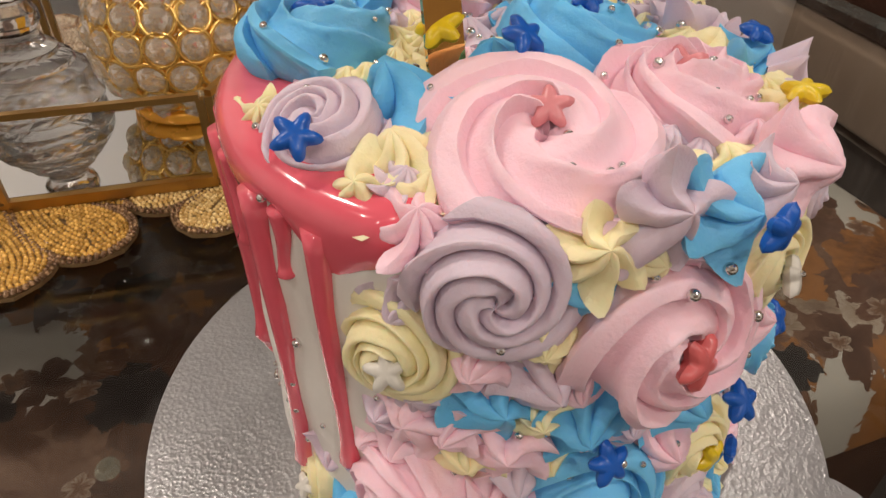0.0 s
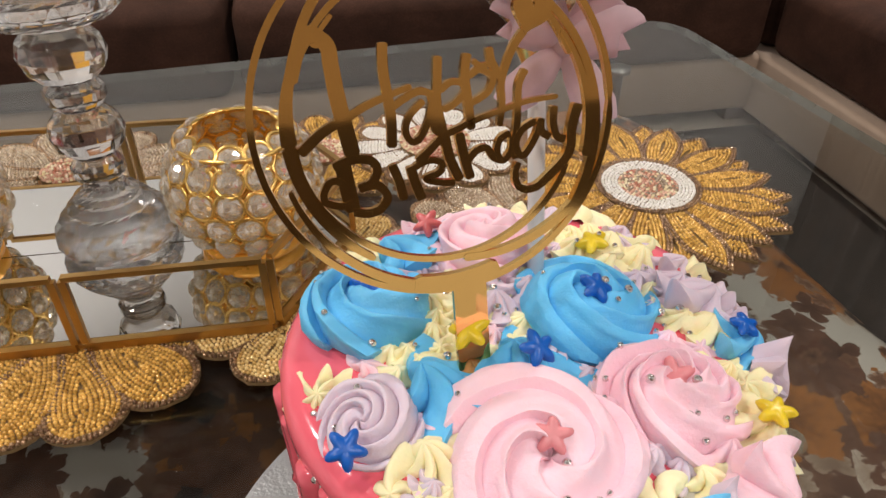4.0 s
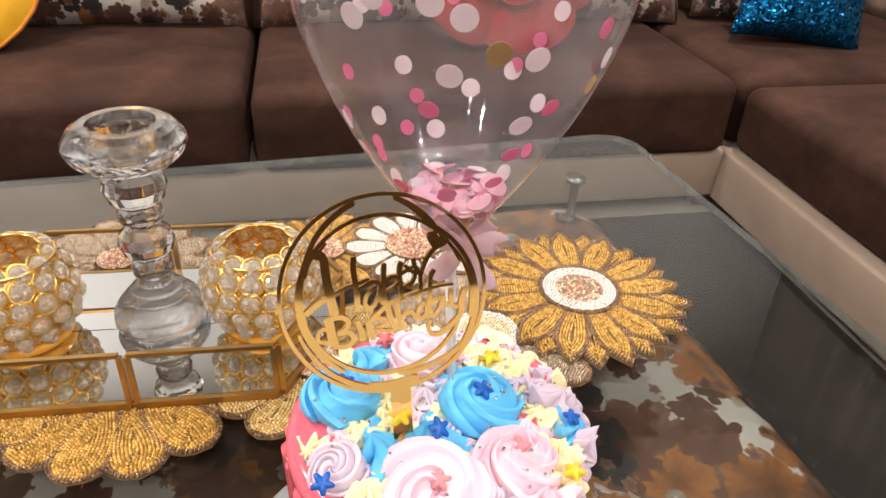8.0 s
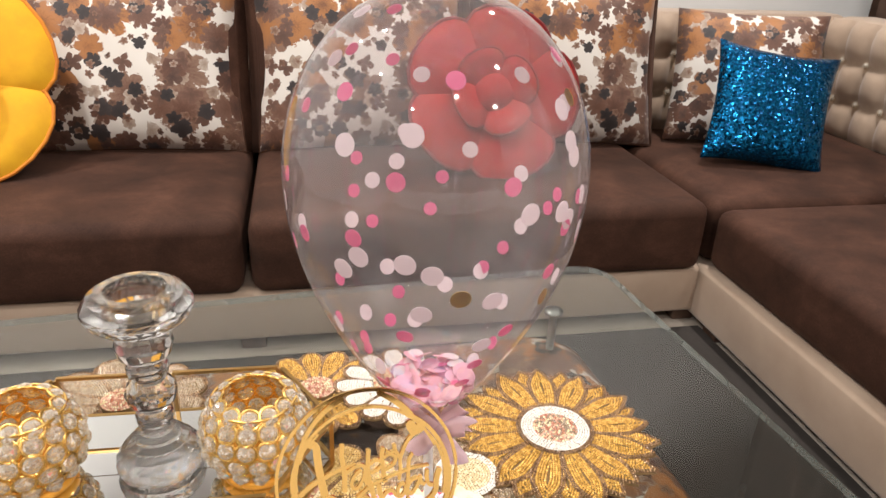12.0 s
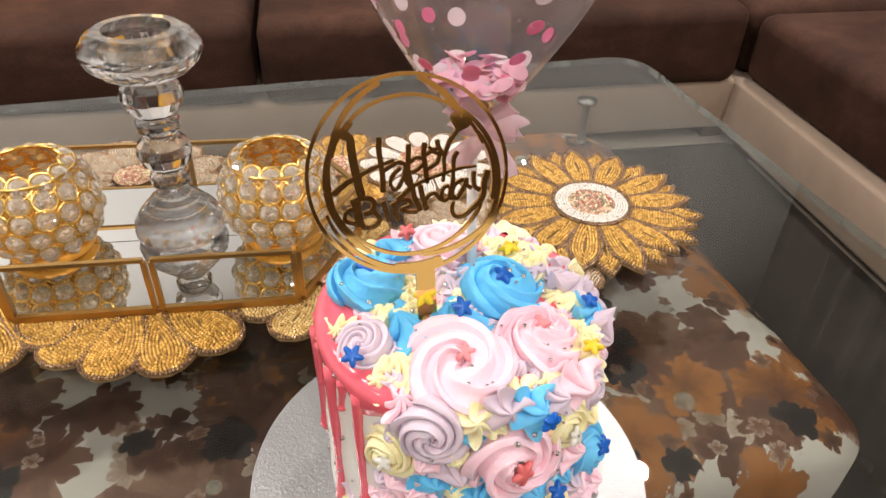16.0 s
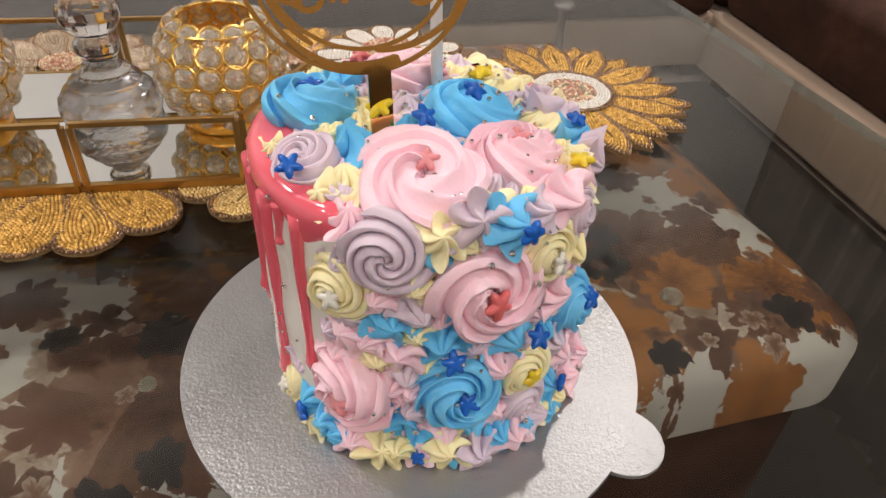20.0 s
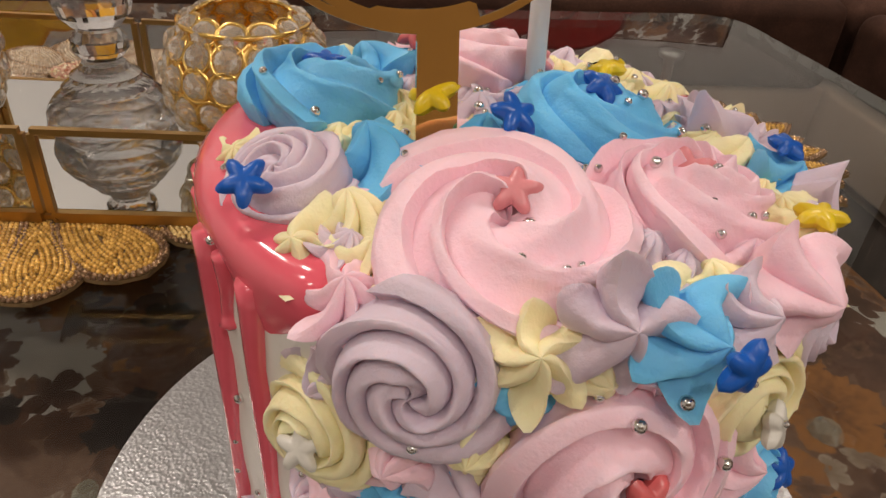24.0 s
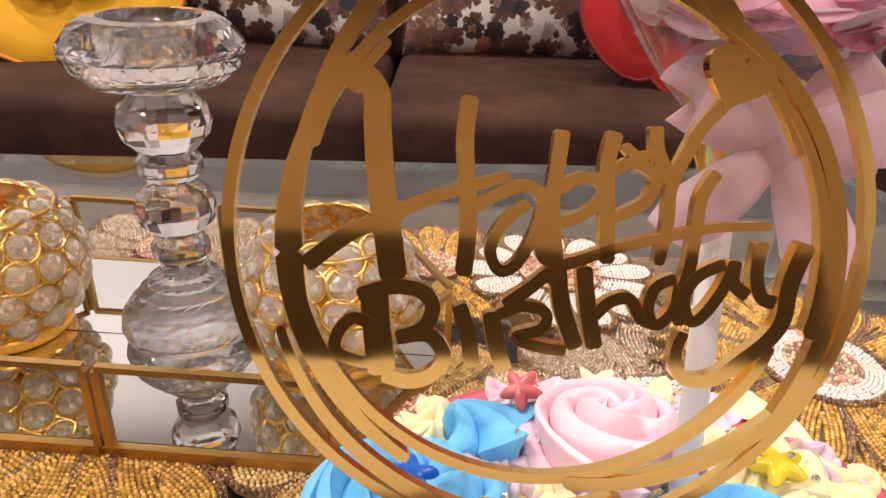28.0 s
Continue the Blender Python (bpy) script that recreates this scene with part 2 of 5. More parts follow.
def floral(name, scale, sheen, size, cover, pale, white):
    """White cloth printed with brown, rust and near-black flowers in overlapping layers."""
    m = Nodes(name)
    co = m.add("ShaderNodeTexCoord").outputs["Object"]
    wob = m.add("ShaderNodeTexNoise")
    wob.inputs["Scale"].default_value = scale * 3.0
    wob.inputs["Detail"].default_value = 4.0
    m.link(co, wob.inputs["Vector"])
    off = m.add("ShaderNodeVectorMath", operation="MULTIPLY_ADD")
    m.link(wob.outputs["Color"], off.inputs[0])
    off.inputs[1].default_value = (0.16 / scale, 0.16 / scale, 0)
    m.link(co, off.inputs[2])
    base = off.outputs[0]
    ragged = m.noise(scale * 11, 4.0, 0.65, co)
    mottle = m.noise(scale * 26, 4.0, 0.7, co)

    def layer(under, shift, sc, petals, size, share, stops, deep=0.38):
        mv = m.add("ShaderNodeVectorMath", operation="ADD")
        mv.inputs[1].default_value = (shift, shift * 0.7, 0)
        m.link(base, mv.inputs[0])
        vor = m.add("ShaderNodeTexVoronoi", voronoi_dimensions="2D", feature="F1")
        vor.inputs["Scale"].default_value = sc
        vor.inputs["Randomness"].default_value = 0.9
        m.link(mv.outputs[0], vor.inputs["Vector"])
        diff = m.add("ShaderNodeVectorMath", operation="SUBTRACT")
        m.link(mv.outputs[0], diff.inputs[0])
        m.link(vor.outputs["Position"], diff.inputs[1])
        sep = m.add("ShaderNodeSeparateXYZ")
        m.link(diff.outputs[0], sep.inputs[0])
        rgb = m.add("ShaderNodeSeparateColor")
        m.link(vor.outputs["Color"], rgb.inputs[0])
        ang = m.math("ARCTAN2", sep.outputs[1], sep.outputs[0])
        turn = m.math("MULTIPLY_ADD", rgb.outputs[0], 6.28, ang)
        lobes = m.math("POWER", m.math("ABSOLUTE", m.math("COSINE", m.math("MULTIPLY", turn, petals / 2))), 0.55)
        edge = m.math("MULTIPLY", m.math("MULTIPLY_ADD", lobes, deep, 1 - deep), m.math("MULTIPLY_ADD", rgb.outputs[1], size * 0.5, size * 0.7))
        edge = m.math("MULTIPLY", edge, m.math("MULTIPLY_ADD", ragged, 0.8, 0.60))
        dist = vor.outputs["Distance"]
        inside = m.math("LESS_THAN", dist, edge)
        some = m.math("LESS_THAN", rgb.outputs[2], share)
        rel = m.math("DIVIDE", dist, edge)
        veins = m.math("MULTIPLY", m.math("ABSOLUTE", m.math("SINE", m.math("MULTIPLY", turn, petals * 1.5))), 0.08)
        tone = m.math("ADD", m.math("MULTIPLY", rel, 0.30), m.math("ADD", m.math("MULTIPLY", rgb.outputs[0], 0.36), m.math("MULTIPLY", mottle, 0.46)))
        col = m.ramp(m.math("SUBTRACT", tone, veins), stops)
        return m.mix(m.math("MULTIPLY", inside, some), under, col)

    cloth = m.mix(m.noise(scale * 0.8, 2.0, 0.5, co), pale, white)
    c = layer(cloth, 0.31, scale * 0.9, 7, size, cover, ((0.15, (0.06, 0.026, 0.016)), (0.45, (0.15, 0.072, 0.045)), (0.75, (0.27, 0.16, 0.11)), (1.0, (0.40, 0.29, 0.23))))
    c = layer(c, 0.57, scale * 3.1, 6, 0.50, 0.26, ((0.15, (0.16, 0.09, 0.06)), (0.5, (0.34, 0.25, 0.19)), (1.0, (0.62, 0.55, 0.48))))
    c = layer(c, 0.83, scale * 1.15, 6, 0.50, 0.55, ((0.15, (0.07, 0.026, 0.016)), (0.5, (0.38, 0.155, 0.045)), (0.85, (0.24, 0.115, 0.06))))
    c = layer(c, 1.27, scale * 1.45, 9, 0.46, 0.62, ((0.15, (0.04, 0.018, 0.012)), (0.5, (0.12, 0.05, 0.03)), (1.0, (0.22, 0.12, 0.08))))
    c = layer(c, 1.71, scale * 2.3, 4, 0.50, 0.40, ((0.15, (0.05, 0.022, 0.015)), (0.9, (0.18, 0.09, 0.06))), 0.7)
    c = layer(c, 2.11, scale * 1.7, 5, 0.34, 0.42, ((0.15, (0.010, 0.008, 0.009)), (0.9, (0.05, 0.036, 0.034))))
    c = layer(c, 2.63, scale * 4.2, 5, 0.40, 0.22, ((0.15, (0.03, 0.014, 0.010)), (0.6, (0.20, 0.10, 0.06)), (1.0, (0.55, 0.47, 0.40))), 0.6)
    weave = m.noise(1400.0, 2.0, 0.5, co)
    m.principled(c, 0.6, 0.0, Normal=m.bump(weave, 0.2, 0.0003), Sheen_Weight=sheen)
    return m.mat


FLORAL_PAD = floral("floral_pad_cloth", 9.0, 0.0, 0.64, 0.92, (0.46, 0.43, 0.39), (0.64, 0.60, 0.56))
FLORAL_CUSHION = floral("floral_cushion_cloth", 8.5, 0.1, 0.54, 0.78, (0.66, 0.61, 0.55), (0.80, 0.75, 0.69))


def velvet():
    """Brown velvet whose nap lies in brushed patches."""
    m = Nodes("brown_velvet")
    co = m.add("ShaderNodeTexCoord").outputs["Object"]
    brushed = m.add("ShaderNodeMapping")
    brushed.inputs["Scale"].default_value = (1.0, 1.15, 1.3)
    m.link(co, brushed.inputs["Vector"])
    patch = m.noise(5.0, 5.0, 0.66, brushed.outputs[0], 0.2)
    nap = m.noise(240.0, 3.0, 0.6, co)
    tone = m.math("ADD", m.math("MULTIPLY", patch, 0.78), m.math("MULTIPLY", nap, 0.22))
    col = m.ramp(tone, ((0.32, (0.020, 0.009, 0.0055)), (0.52, (0.053, 0.023, 0.014)), (0.72, (0.100, 0.045, 0.028))))
    m.principled(col, 0.8, 0.0, Normal=m.bump(m.noise(900.0, 2.0, 0.6, co), 0.35, 0.0006), Sheen_Weight=0.08, Sheen_Roughness=0.4, Sheen_Tint=(0.5, 0.3, 0.22), Specular_IOR_Level=0.2)
    return m.mat


VELVET = velvet()
BEIGE = grained("beige_velvet", (0.36, 0.255, 0.18), (0.49, 0.37, 0.275), 5.0, 0.7, 900.0, 0.3, 0.0005, Sheen_Weight=0.3)
WALL_PAINT = grained("wall_paint", (0.78, 0.78, 0.77), (0.84, 0.84, 0.83), 2.0, 0.6, 200.0, 0.1, 0.0005)
BROWN_WALL = grained("brown_wall_paint", (0.27, 0.20, 0.14), (0.34, 0.255, 0.18), 2.0, 0.6, 200.0, 0.1, 0.0005)
# White ceiling coloured mid grey; its dimness above the downlights is in the colour.
CEILING_DIMMED = grained("ceiling_dimmed", (0.38, 0.38, 0.38), (0.44, 0.44, 0.44), 1.5, 0.7, 200.0, 0.1, 0.0004)
# Near-black tone for the added sheet that darkens the floor below the glass.
DARK_SHEET = grained("dark_floor_sheet", (0.014, 0.011, 0.008), (0.032, 0.025, 0.021), 6.0, 0.9, 70.0, 0.10, 0.001)
CURTAIN = grained("curtain_cloth", (0.030, 0.015, 0.009), (0.13, 0.070, 0.043), 9.0, 0.6, 700.0, 0.3, 0.0005)
YELLOW_PLUSH = grained("yellow_plush", (0.62, 0.29, 0.002), (0.76, 0.40, 0.005), 14.0, 0.8, 700.0, 0.35, 0.0006)
YELLOW_PIPING = grained("orange_piping", (0.55, 0.16, 0.01), (0.68, 0.25, 0.02), 14.0, 0.8)
RED_PLUSH = grained("red_plush", (0.25, 0.004, 0.003), (0.40, 0.008, 0.006), 14.0, 0.9, 700.0, 0.35, 0.0006)
RED_PIPING = grained("dark_red_piping", (0.12, 0.004, 0.004), (0.2, 0.01, 0.01), 14.0, 0.8)
STICK_WHITE = grained("white_plastic", (0.74, 0.72, 0.70), (0.80, 0.78, 0.76), 40.0, 0.35)


def tile_floor():
    m = Nodes("floor_tile")
    co = m.add("ShaderNodeTexCoord").outputs["Object"]
    n = m.noise(3.0, 6.0, 0.6, co, 1.2)
    col = m.ramp(n, ((0.3, (0.34, 0.29, 0.24)), (0.7, (0.48, 0.43, 0.37))))
    m.principled(col, 0.14, 0.0)
    return m.mat


FLOOR_TILE = tile_floor()


def sequin():
    m = Nodes("blue_sequins")
    co = m.add("ShaderNodeTexCoord").outputs["Object"]
    vor = m.add("ShaderNodeTexVoronoi", feature="F1")
    vor.inputs["Scale"].default_value = 190.0
    m.link(co, vor.inputs["Vector"])
    geo = m.add("ShaderNodeNewGeometry")
    jit = m.add("ShaderNodeVectorMath", operation="MULTIPLY_ADD")
    m.link(vor.outputs["Color"], jit.inputs[0])
    jit.inputs[1].default_value = (0.9, 0.9, 0.9)
    base = m.add("ShaderNodeVectorMath", operation="ADD")
    m.link(geo.outputs["Normal"], base.inputs[0])
    base.inputs[1].default_value = (-0.45, -0.45, -0.45)
    m.link(base.outputs[0], jit.inputs[2])
    nrm = m.add("ShaderNodeVectorMath", operation="NORMALIZE")
    m.link(jit.outputs[0], nrm.inputs[0])
    rgb = m.add("ShaderNodeSeparateColor")
    m.link(vor.outputs["Color"], rgb.inputs[0])
    col = m.mix(rgb.outputs[0], (0.002, 0.03, 0.10), (0.008, 0.22, 0.50))
    m.principled(col, 0.22, 0.85, Normal=nrm.outputs[0])
    return m.mat


SEQUIN = sequin()


def glowing(name, col, strength):
    m = Nodes(name)
    e = m.add("ShaderNodeEmission")
    e.inputs[0].default_value = (*col, 1)
    e.inputs[1].default_value = strength
    m.link(e.outputs[0], m.out.inputs[0])
    return m.mat


LAMP_FACE = glowing("lamp_face", (1.0, 0.92, 0.82), 30.0)
LAMP_RING = grained("lamp_ring", (0.7, 0.7, 0.68), (0.8, 0.8, 0.78), 30.0, 0.4)


def tissue(name, col, through=0.45):
    """Thin tissue paper: light comes through it."""
    m = Nodes(name)
    n = m.noise(300.0, 3.0)
    c = m.mix(n, tuple(0.9 * x for x in col), col)
    a, b = m.add("ShaderNodeBsdfDiffuse"), m.add("ShaderNodeBsdfTranslucent")
    m.link(c, a.inputs[0])
    m.link(c, b.inputs[0])
    both = m.add("ShaderNodeMixShader")
    both.inputs[0].default_value = through
    m.link(a.outputs[0], both.inputs[1])
    m.link(b.outputs[0], both.inputs[2])
    m.link(both.outputs[0], m.out.inputs[0])
    return m.mat


RIBBON = tissue("pink_ribbon_satin", (0.97, 0.80, 0.84), 0.62)
CONFETTI_WHITE = tissue("confetti_white", (0.94, 0.84, 0.86))
CONFETTI_PINK = tissue("confetti_pink", (0.90, 0.26, 0.46))
CONFETTI_PALE = tissue("confetti_pale_pink", (0.98, 0.64, 0.74))
CONFETTI_GOLD = metal_mat("confetti_gold", (0.80, 0.48, 0.10), 0.3)


# ---------------------------------------------------------------- building helpers
def mesh_of(name, bm, mats, smooth=True):
    me = bpy.data.meshes.new(name)
    bm.to_mesh(me)
    bm.free()
    for m in mats if isinstance(mats, (list, tuple)) else [mats]:
        me.materials.append(m)
    if smooth:
        me.polygons.foreach_set("use_smooth", [True] * len(me.polygons))
    return me


def raw_mesh(name, verts, faces, mats, index=None, smooth=True):
    me = bpy.data.meshes.new(name)
    me.from_pydata(verts, [], faces)
    for m in mats if isinstance(mats, (list, tuple)) else [mats]:
        me.materials.append(m)
    if index is not None:
        me.polygons.foreach_set("material_index", index)
    if smooth:
        me.polygons.foreach_set("use_smooth", [True] * len(me.polygons))
    me.update()
    return me


def thing(name, m, label, category, group="", kind=""):
    ob = new(name)
    ob.empty_display_size = 0.05
    ob.matrix_basis = m
    return tagged(ob, label, category, group, kind)


def put(name, me, parent, m=None, label=""):
    ob = new(name, me)
    ob.parent = parent
    if m is not None:
        ob.matrix_basis = m
    if label:
        tagged(ob, label)
    return ob


def part(name, bm, material, parent, label="", m=None, smooth=True):
    return put(name, mesh_of(name, bm, material, smooth), parent, m, label)


def solo(name, me, m, label, category, group="", kind=""):
    ob = new(name, me)
    ob.matrix_basis = m
    return tagged(ob, label, category, group, kind)


def box(sx, sy, sz, bevel=0.0, seg=2, bm=None, at=(0, 0, 0)):
    """A box with its base at z = at.z, centred in x and y."""
    bm = bm or bmesh.new()
    made = bmesh.ops.create_cube(bm, size=1.0, matrix=Matrix.Translation((at[0], at[1], at[2] + sz / 2)) @ Matrix.Diagonal((sx, sy, sz, 1)))
    if bevel:
        vs = set(made["verts"])
        edges = [e for e in bm.edges if e.verts[0] in vs]
        bmesh.ops.bevel(bm, geom=edges, offset=bevel, segments=seg, profile=0.5, affect="EDGES")
    return bm


def bar(a, b, w, h=None, bm=None):
    """A square rod from a to b."""
    bm = bm or bmesh.new()
    a, b = Vector(a), Vector(b)
    d = b - a
    m = Matrix.Translation((a + b) / 2) @ d.to_track_quat("X", "Z").to_matrix().to_4x4() @ Matrix.Diagonal((d.length, w, h or w, 1))
    bmesh.ops.create_cube(bm, size=1.0, matrix=m)
    return bm


def lathe(profile, n=32, closed=False, twist=0.0):
    """Turn (r, z) pairs about the z axis. twist: part of a step by which rings alternate, for facets."""
    verts, faces = [], []
    k = len(profile)
    for i, (r, z) in enumerate(profile):
        for j in range(n):
            a = 2 * math.pi * (j + (twist if i % 2 else 0)) / n
            verts.append((r * math.cos(a), r * math.sin(a), z))
    for i in range(k - 1 if not closed else k):
        i2 = (i + 1) % k
        for j in range(n):
            j2 = (j + 1) % n
            faces.append((i * n + j, i * n + j2, i2 * n + j2, i2 * n + j))
    return verts, faces


def tube(points, radius, n=8, cyclic=False):
    """A round rod along points."""
    pts = [Vector(p) for p in points]
    verts, faces = [], []
    count = len(pts)
    for i, p in enumerate(pts):
        d = (pts[(i + 1) % count] - pts[i - 1]) if cyclic else (pts[min(i + 1, count - 1)] - pts[max(i - 1, 0)])
        d.normalize()
        side = d.cross(Vector((0, 0, 1)) if abs(d.z) < 0.9 else Vector((0, 1, 0))).normalized()
        up = side.cross(d)
        rad = radius(i / max(count - 1, 1)) if callable(radius) else radius
        for j in range(n):
            a = 2 * math.pi * j / n
            verts.append(tuple(p + side * (rad * math.cos(a)) + up * (rad * math.sin(a))))
    for i in range(count if cyclic else count - 1):
        i2 = (i + 1) % count
        for j in range(n):
            j2 = (j + 1) % n
            faces.append((i * n + j, i * n + j2, i2 * n + j2, i2 * n + j))
    if not cyclic:
        faces.append(tuple(range(n))[::-1])
        faces.append(tuple((count - 1) * n + j for j in range(n)))
    return verts, faces


def curve(points, steps=8, cyclic=False):
    """A smooth line through points (Catmull-Rom)."""
    pts = [Vector(p) for p in points]
    n = len(pts)
    out = []
    for i in range(n if cyclic else n - 1):
        if cyclic:
            a, b, c, d = pts[i - 1], pts[i], pts[(i + 1) % n], pts[(i + 2) % n]
        else:
            a, b, c, d = pts[max(i - 1, 0)], pts[i], pts[i + 1], pts[min(i + 2, n - 1)]
        for s in range(steps):
            t = s / steps
            out.append(0.5 * ((2 * b) + (c - a) * t + (2 * a - 5 * b + 4 * c - d) * t * t + (3 * b - a - 3 * c + d) * t ** 3))
    if not cyclic:
        out.append(pts[-1])
    return out


def rounded(sx, sy, r, n=8):
    """Points of a rectangle with round corners, counter-clockwise, centred."""
    out = []
    for cx, cy, a0 in ((1, 1, 0), (-1, 1, 90), (-1, -1, 180), (1, -1, 270)):
        for i in range(n + 1):
            a = radians(a0 + 90 * i / n)
            out.append((cx * (sx / 2 - r) + r * math.cos(a), cy * (sy / 2 - r) + r * math.sin(a)))
    return out


def slab(outline, z0, z1, bevel=0.0, bm=None):
    """A flat slab over an outline."""
    bm = bm or bmesh.new()
    low = [bm.verts.new((x, y, z0)) for x, y in outline]
    top = [bm.verts.new((x, y, z1)) for x, y in outline]
    n = len(outline)
    f_low = bm.faces.new(low[::-1])
    f_top = bm.faces.new(top)
    for i in range(n):
        bm.faces.new((low[i], low[(i + 1) % n], top[(i + 1) % n], top[i]))
    if bevel:
        edges = list(f_top.edges) + list(f_low.edges)
        bmesh.ops.bevel(bm, geom=edges, offset=bevel, segments=2, profile=0.5, affect="EDGES")
    return bm


# ---------------------------------------------------------------- the room
U0, U1, V0, V1, CEIL = -2.9, 2.26, -3.1, 2.30, 2.75


def build_room():
    floor = solo("floor", mesh_of("floor", box(U1 - U0 + 0.4, V1 - V0 + 0.4, 0.1, at=((U0 + U1) / 2, (V0 + V1) / 2, -0.1)), FLOOR_TILE, False), ROOM,
                 "pale beige polished stone tile floor", "floor", kind="structure")
    for name, sx, sy, at in (("wall_back", U1 - U0 + 0.4, 0.2, ((U0 + U1) / 2, V1 + 0.1, 0)), ("wall_front", U1 - U0 + 0.4, 0.2, ((U0 + U1) / 2, V0 - 0.1, 0)),
                             ("wall_left", 0.2, V1 - V0, (U0 - 0.1, (V0 + V1) / 2, 0)), ("wall_right", 0.2, V1 - V0, (U1 + 0.1, (V0 + V1) / 2, 0))):
        solo(name, mesh_of(name, box(sx, sy, CEIL, at=at), BROWN_WALL if name == "wall_front" else WALL_PAINT, False), ROOM, "plain brown painted wall" if name == "wall_front" else "plain off-white painted plaster wall", "wall", kind="structure")
    # Dark band added on the wall out of view, to darken the topper's reflection.
    solo("wall_panel_front", mesh_of("wall_panel_front", box(U1 - U0 - 0.4, 0.03, 0.54, 0.004, at=((U0 + U1) / 2, V0 + 0.016, 0.63)), UNSEEN_BAND, False), ROOM, "dark band added to the unseen front wall for the topper to reflect", "wall panel", kind="structure")
    # Pale band added below it, out of view, to lighten the topper's gold.
    solo("wall_dado_front", mesh_of("wall_dado_front", box(U1 - U0 - 0.4, 0.02, 0.58, 0.003, at=((U0 + U1) / 2, V0 + 0.011, 0.04)), WALL_PAINT, False), ROOM, "off-white band added low on the unseen front wall to brighten topper reflections", "wall panel", kind="structure")
    # The ceiling's grey stands for weak light on white.
    solo("ceiling", mesh_of("ceiling", box(U1 - U0 + 0.4, V1 - V0 + 0.4, 0.15, at=((U0 + U1) / 2, (V0 + V1) / 2, CEIL + 0.002)), CEILING_DIMMED, False), ROOM,
         "plain white ceiling, greyed in colour to stand for dim light", "ceiling", kind="structure")


build_room()
# Thin dark sheet added over the pale tiles, so the glass shows dark floor.
solo("rug", mesh_of("rug", box(2.32, 2.15, 0.009, 0.003, at=(-0.19, 0.125, 0.0005)), DARK_SHEET), ROOM, "plain dark brown sheet added under the coffee table to darken the floor", "rug")


def build_downlights():
    ring_v, ring_f = lathe([(0.052, -0.004), (0.070, -0.010), (0.078, -0.002), (0.078, 0.0), (0.050, 0.0)], 28, True)
    ring = raw_mesh("lamp_ring", ring_v, ring_f, LAMP_RING)
    disc_v, disc_f = lathe([(0.0005, -0.003), (0.0505, -0.003)], 28)
    disc = raw_mesh("diffuser", disc_v, disc_f, LAMP_FACE)
    for u, v in ((-1.6, 1.30), (-0.95, 0.85), (1.22, 1.50), (-1.6, -0.3), (1.25, -0.55), (-1.3, -1.9), (0.2, -1.7), (1.6, -1.9)):
        t = thing("ceiling_light", ROOM @ Matrix.Translation((u, v, CEIL)), "round white recessed ceiling downlight, lit", "ceiling light", "ceiling downlights")
        put("lamp_ring", ring, t)
        put("diffuser", disc, t, label="glowing warm white diffuser")
        lamp = bpy.data.lights.new("downlight", "AREA")
        lamp.shape, lamp.size, lamp.energy, lamp.color = "DISK", 0.10, LAMP_POWER * (1.35 if v > 1 else 1.0), (1.0, 0.93, 0.85)
        lamp.spread = radians(150)
        ob = new("downlight", lamp)
        ob.matrix_basis = ROOM @ Matrix.Translation((u, v, CEIL - 0.012))


build_downlights()


def build_curtain():
    """Brown curtain hanging in folds along the right wall, from the far corner."""
    t = thing("curtain", ROOM @ Matrix.Translation((U1 - 0.09, 0.0, 0.0)), "dark brown curtain hanging in deep vertical folds", "curtain")
    verts, faces = [], []
    n, rows = 200, 8
    for i in range(n + 1):
        s = i / n
        y = 2.27 - 2.5 * s
        fold = 0.058 * math.sin(s * 2 * math.pi * 13 + 1.3 * math.sin(s * 31)) + 0.018 * math.sin(s * 2 * math.pi * 37)
        for j in range(rows + 1):
            z = 0.03 + 2.56 * j / rows
            verts.append((fold * (1 - 0.25 * j / rows), y, z))
    for i in range(n):
        for j in range(rows):
            a = i * (rows + 1) + j
            faces.append((a, a + rows + 1, a + rows + 2, a + 1))
    put("drape", raw_mesh("drape", verts, faces, CURTAIN), t)
    v, f = tube([(0, -0.3, 2.63), (0, 2.25, 2.63)], 0.014, 12)
    put("curtain_rod", raw_mesh("curtain_rod", v, f, BRASS), t, label="brass curtain rod")


build_curtain()


def tufted(w, h, cell, depth):
    """A tufted panel in x and z, facing -y, with round-edged square tufts."""
    nx, nz = max(2, round(w / cell)), max(2, round(h / cell))
    per = 6
    verts, faces = [], []
    for i in range(nx * per + 1):
        for j in range(nz * per + 1):
            a, b = i / per, j / per
            fa, fb = abs(math.sin(math.pi * a)), abs(math.sin(math.pi * b))
            verts.append((-w / 2 + a * w / nx, -depth * (fa * fb) ** 0.45, b * h / nz))
    k = nz * per + 1
    for i in range(nx * per):
        for j in range(nz * per):
            faces.append((i * k + j, (i + 1) * k + j, (i + 1) * k + j + 1, i * k + j + 1))
    knots = [(-w / 2 + i * w / nx, -depth * 0.15, j * h / nz) for i in range(1, nx) for j in range(1, nz)]
    return verts, faces, knots


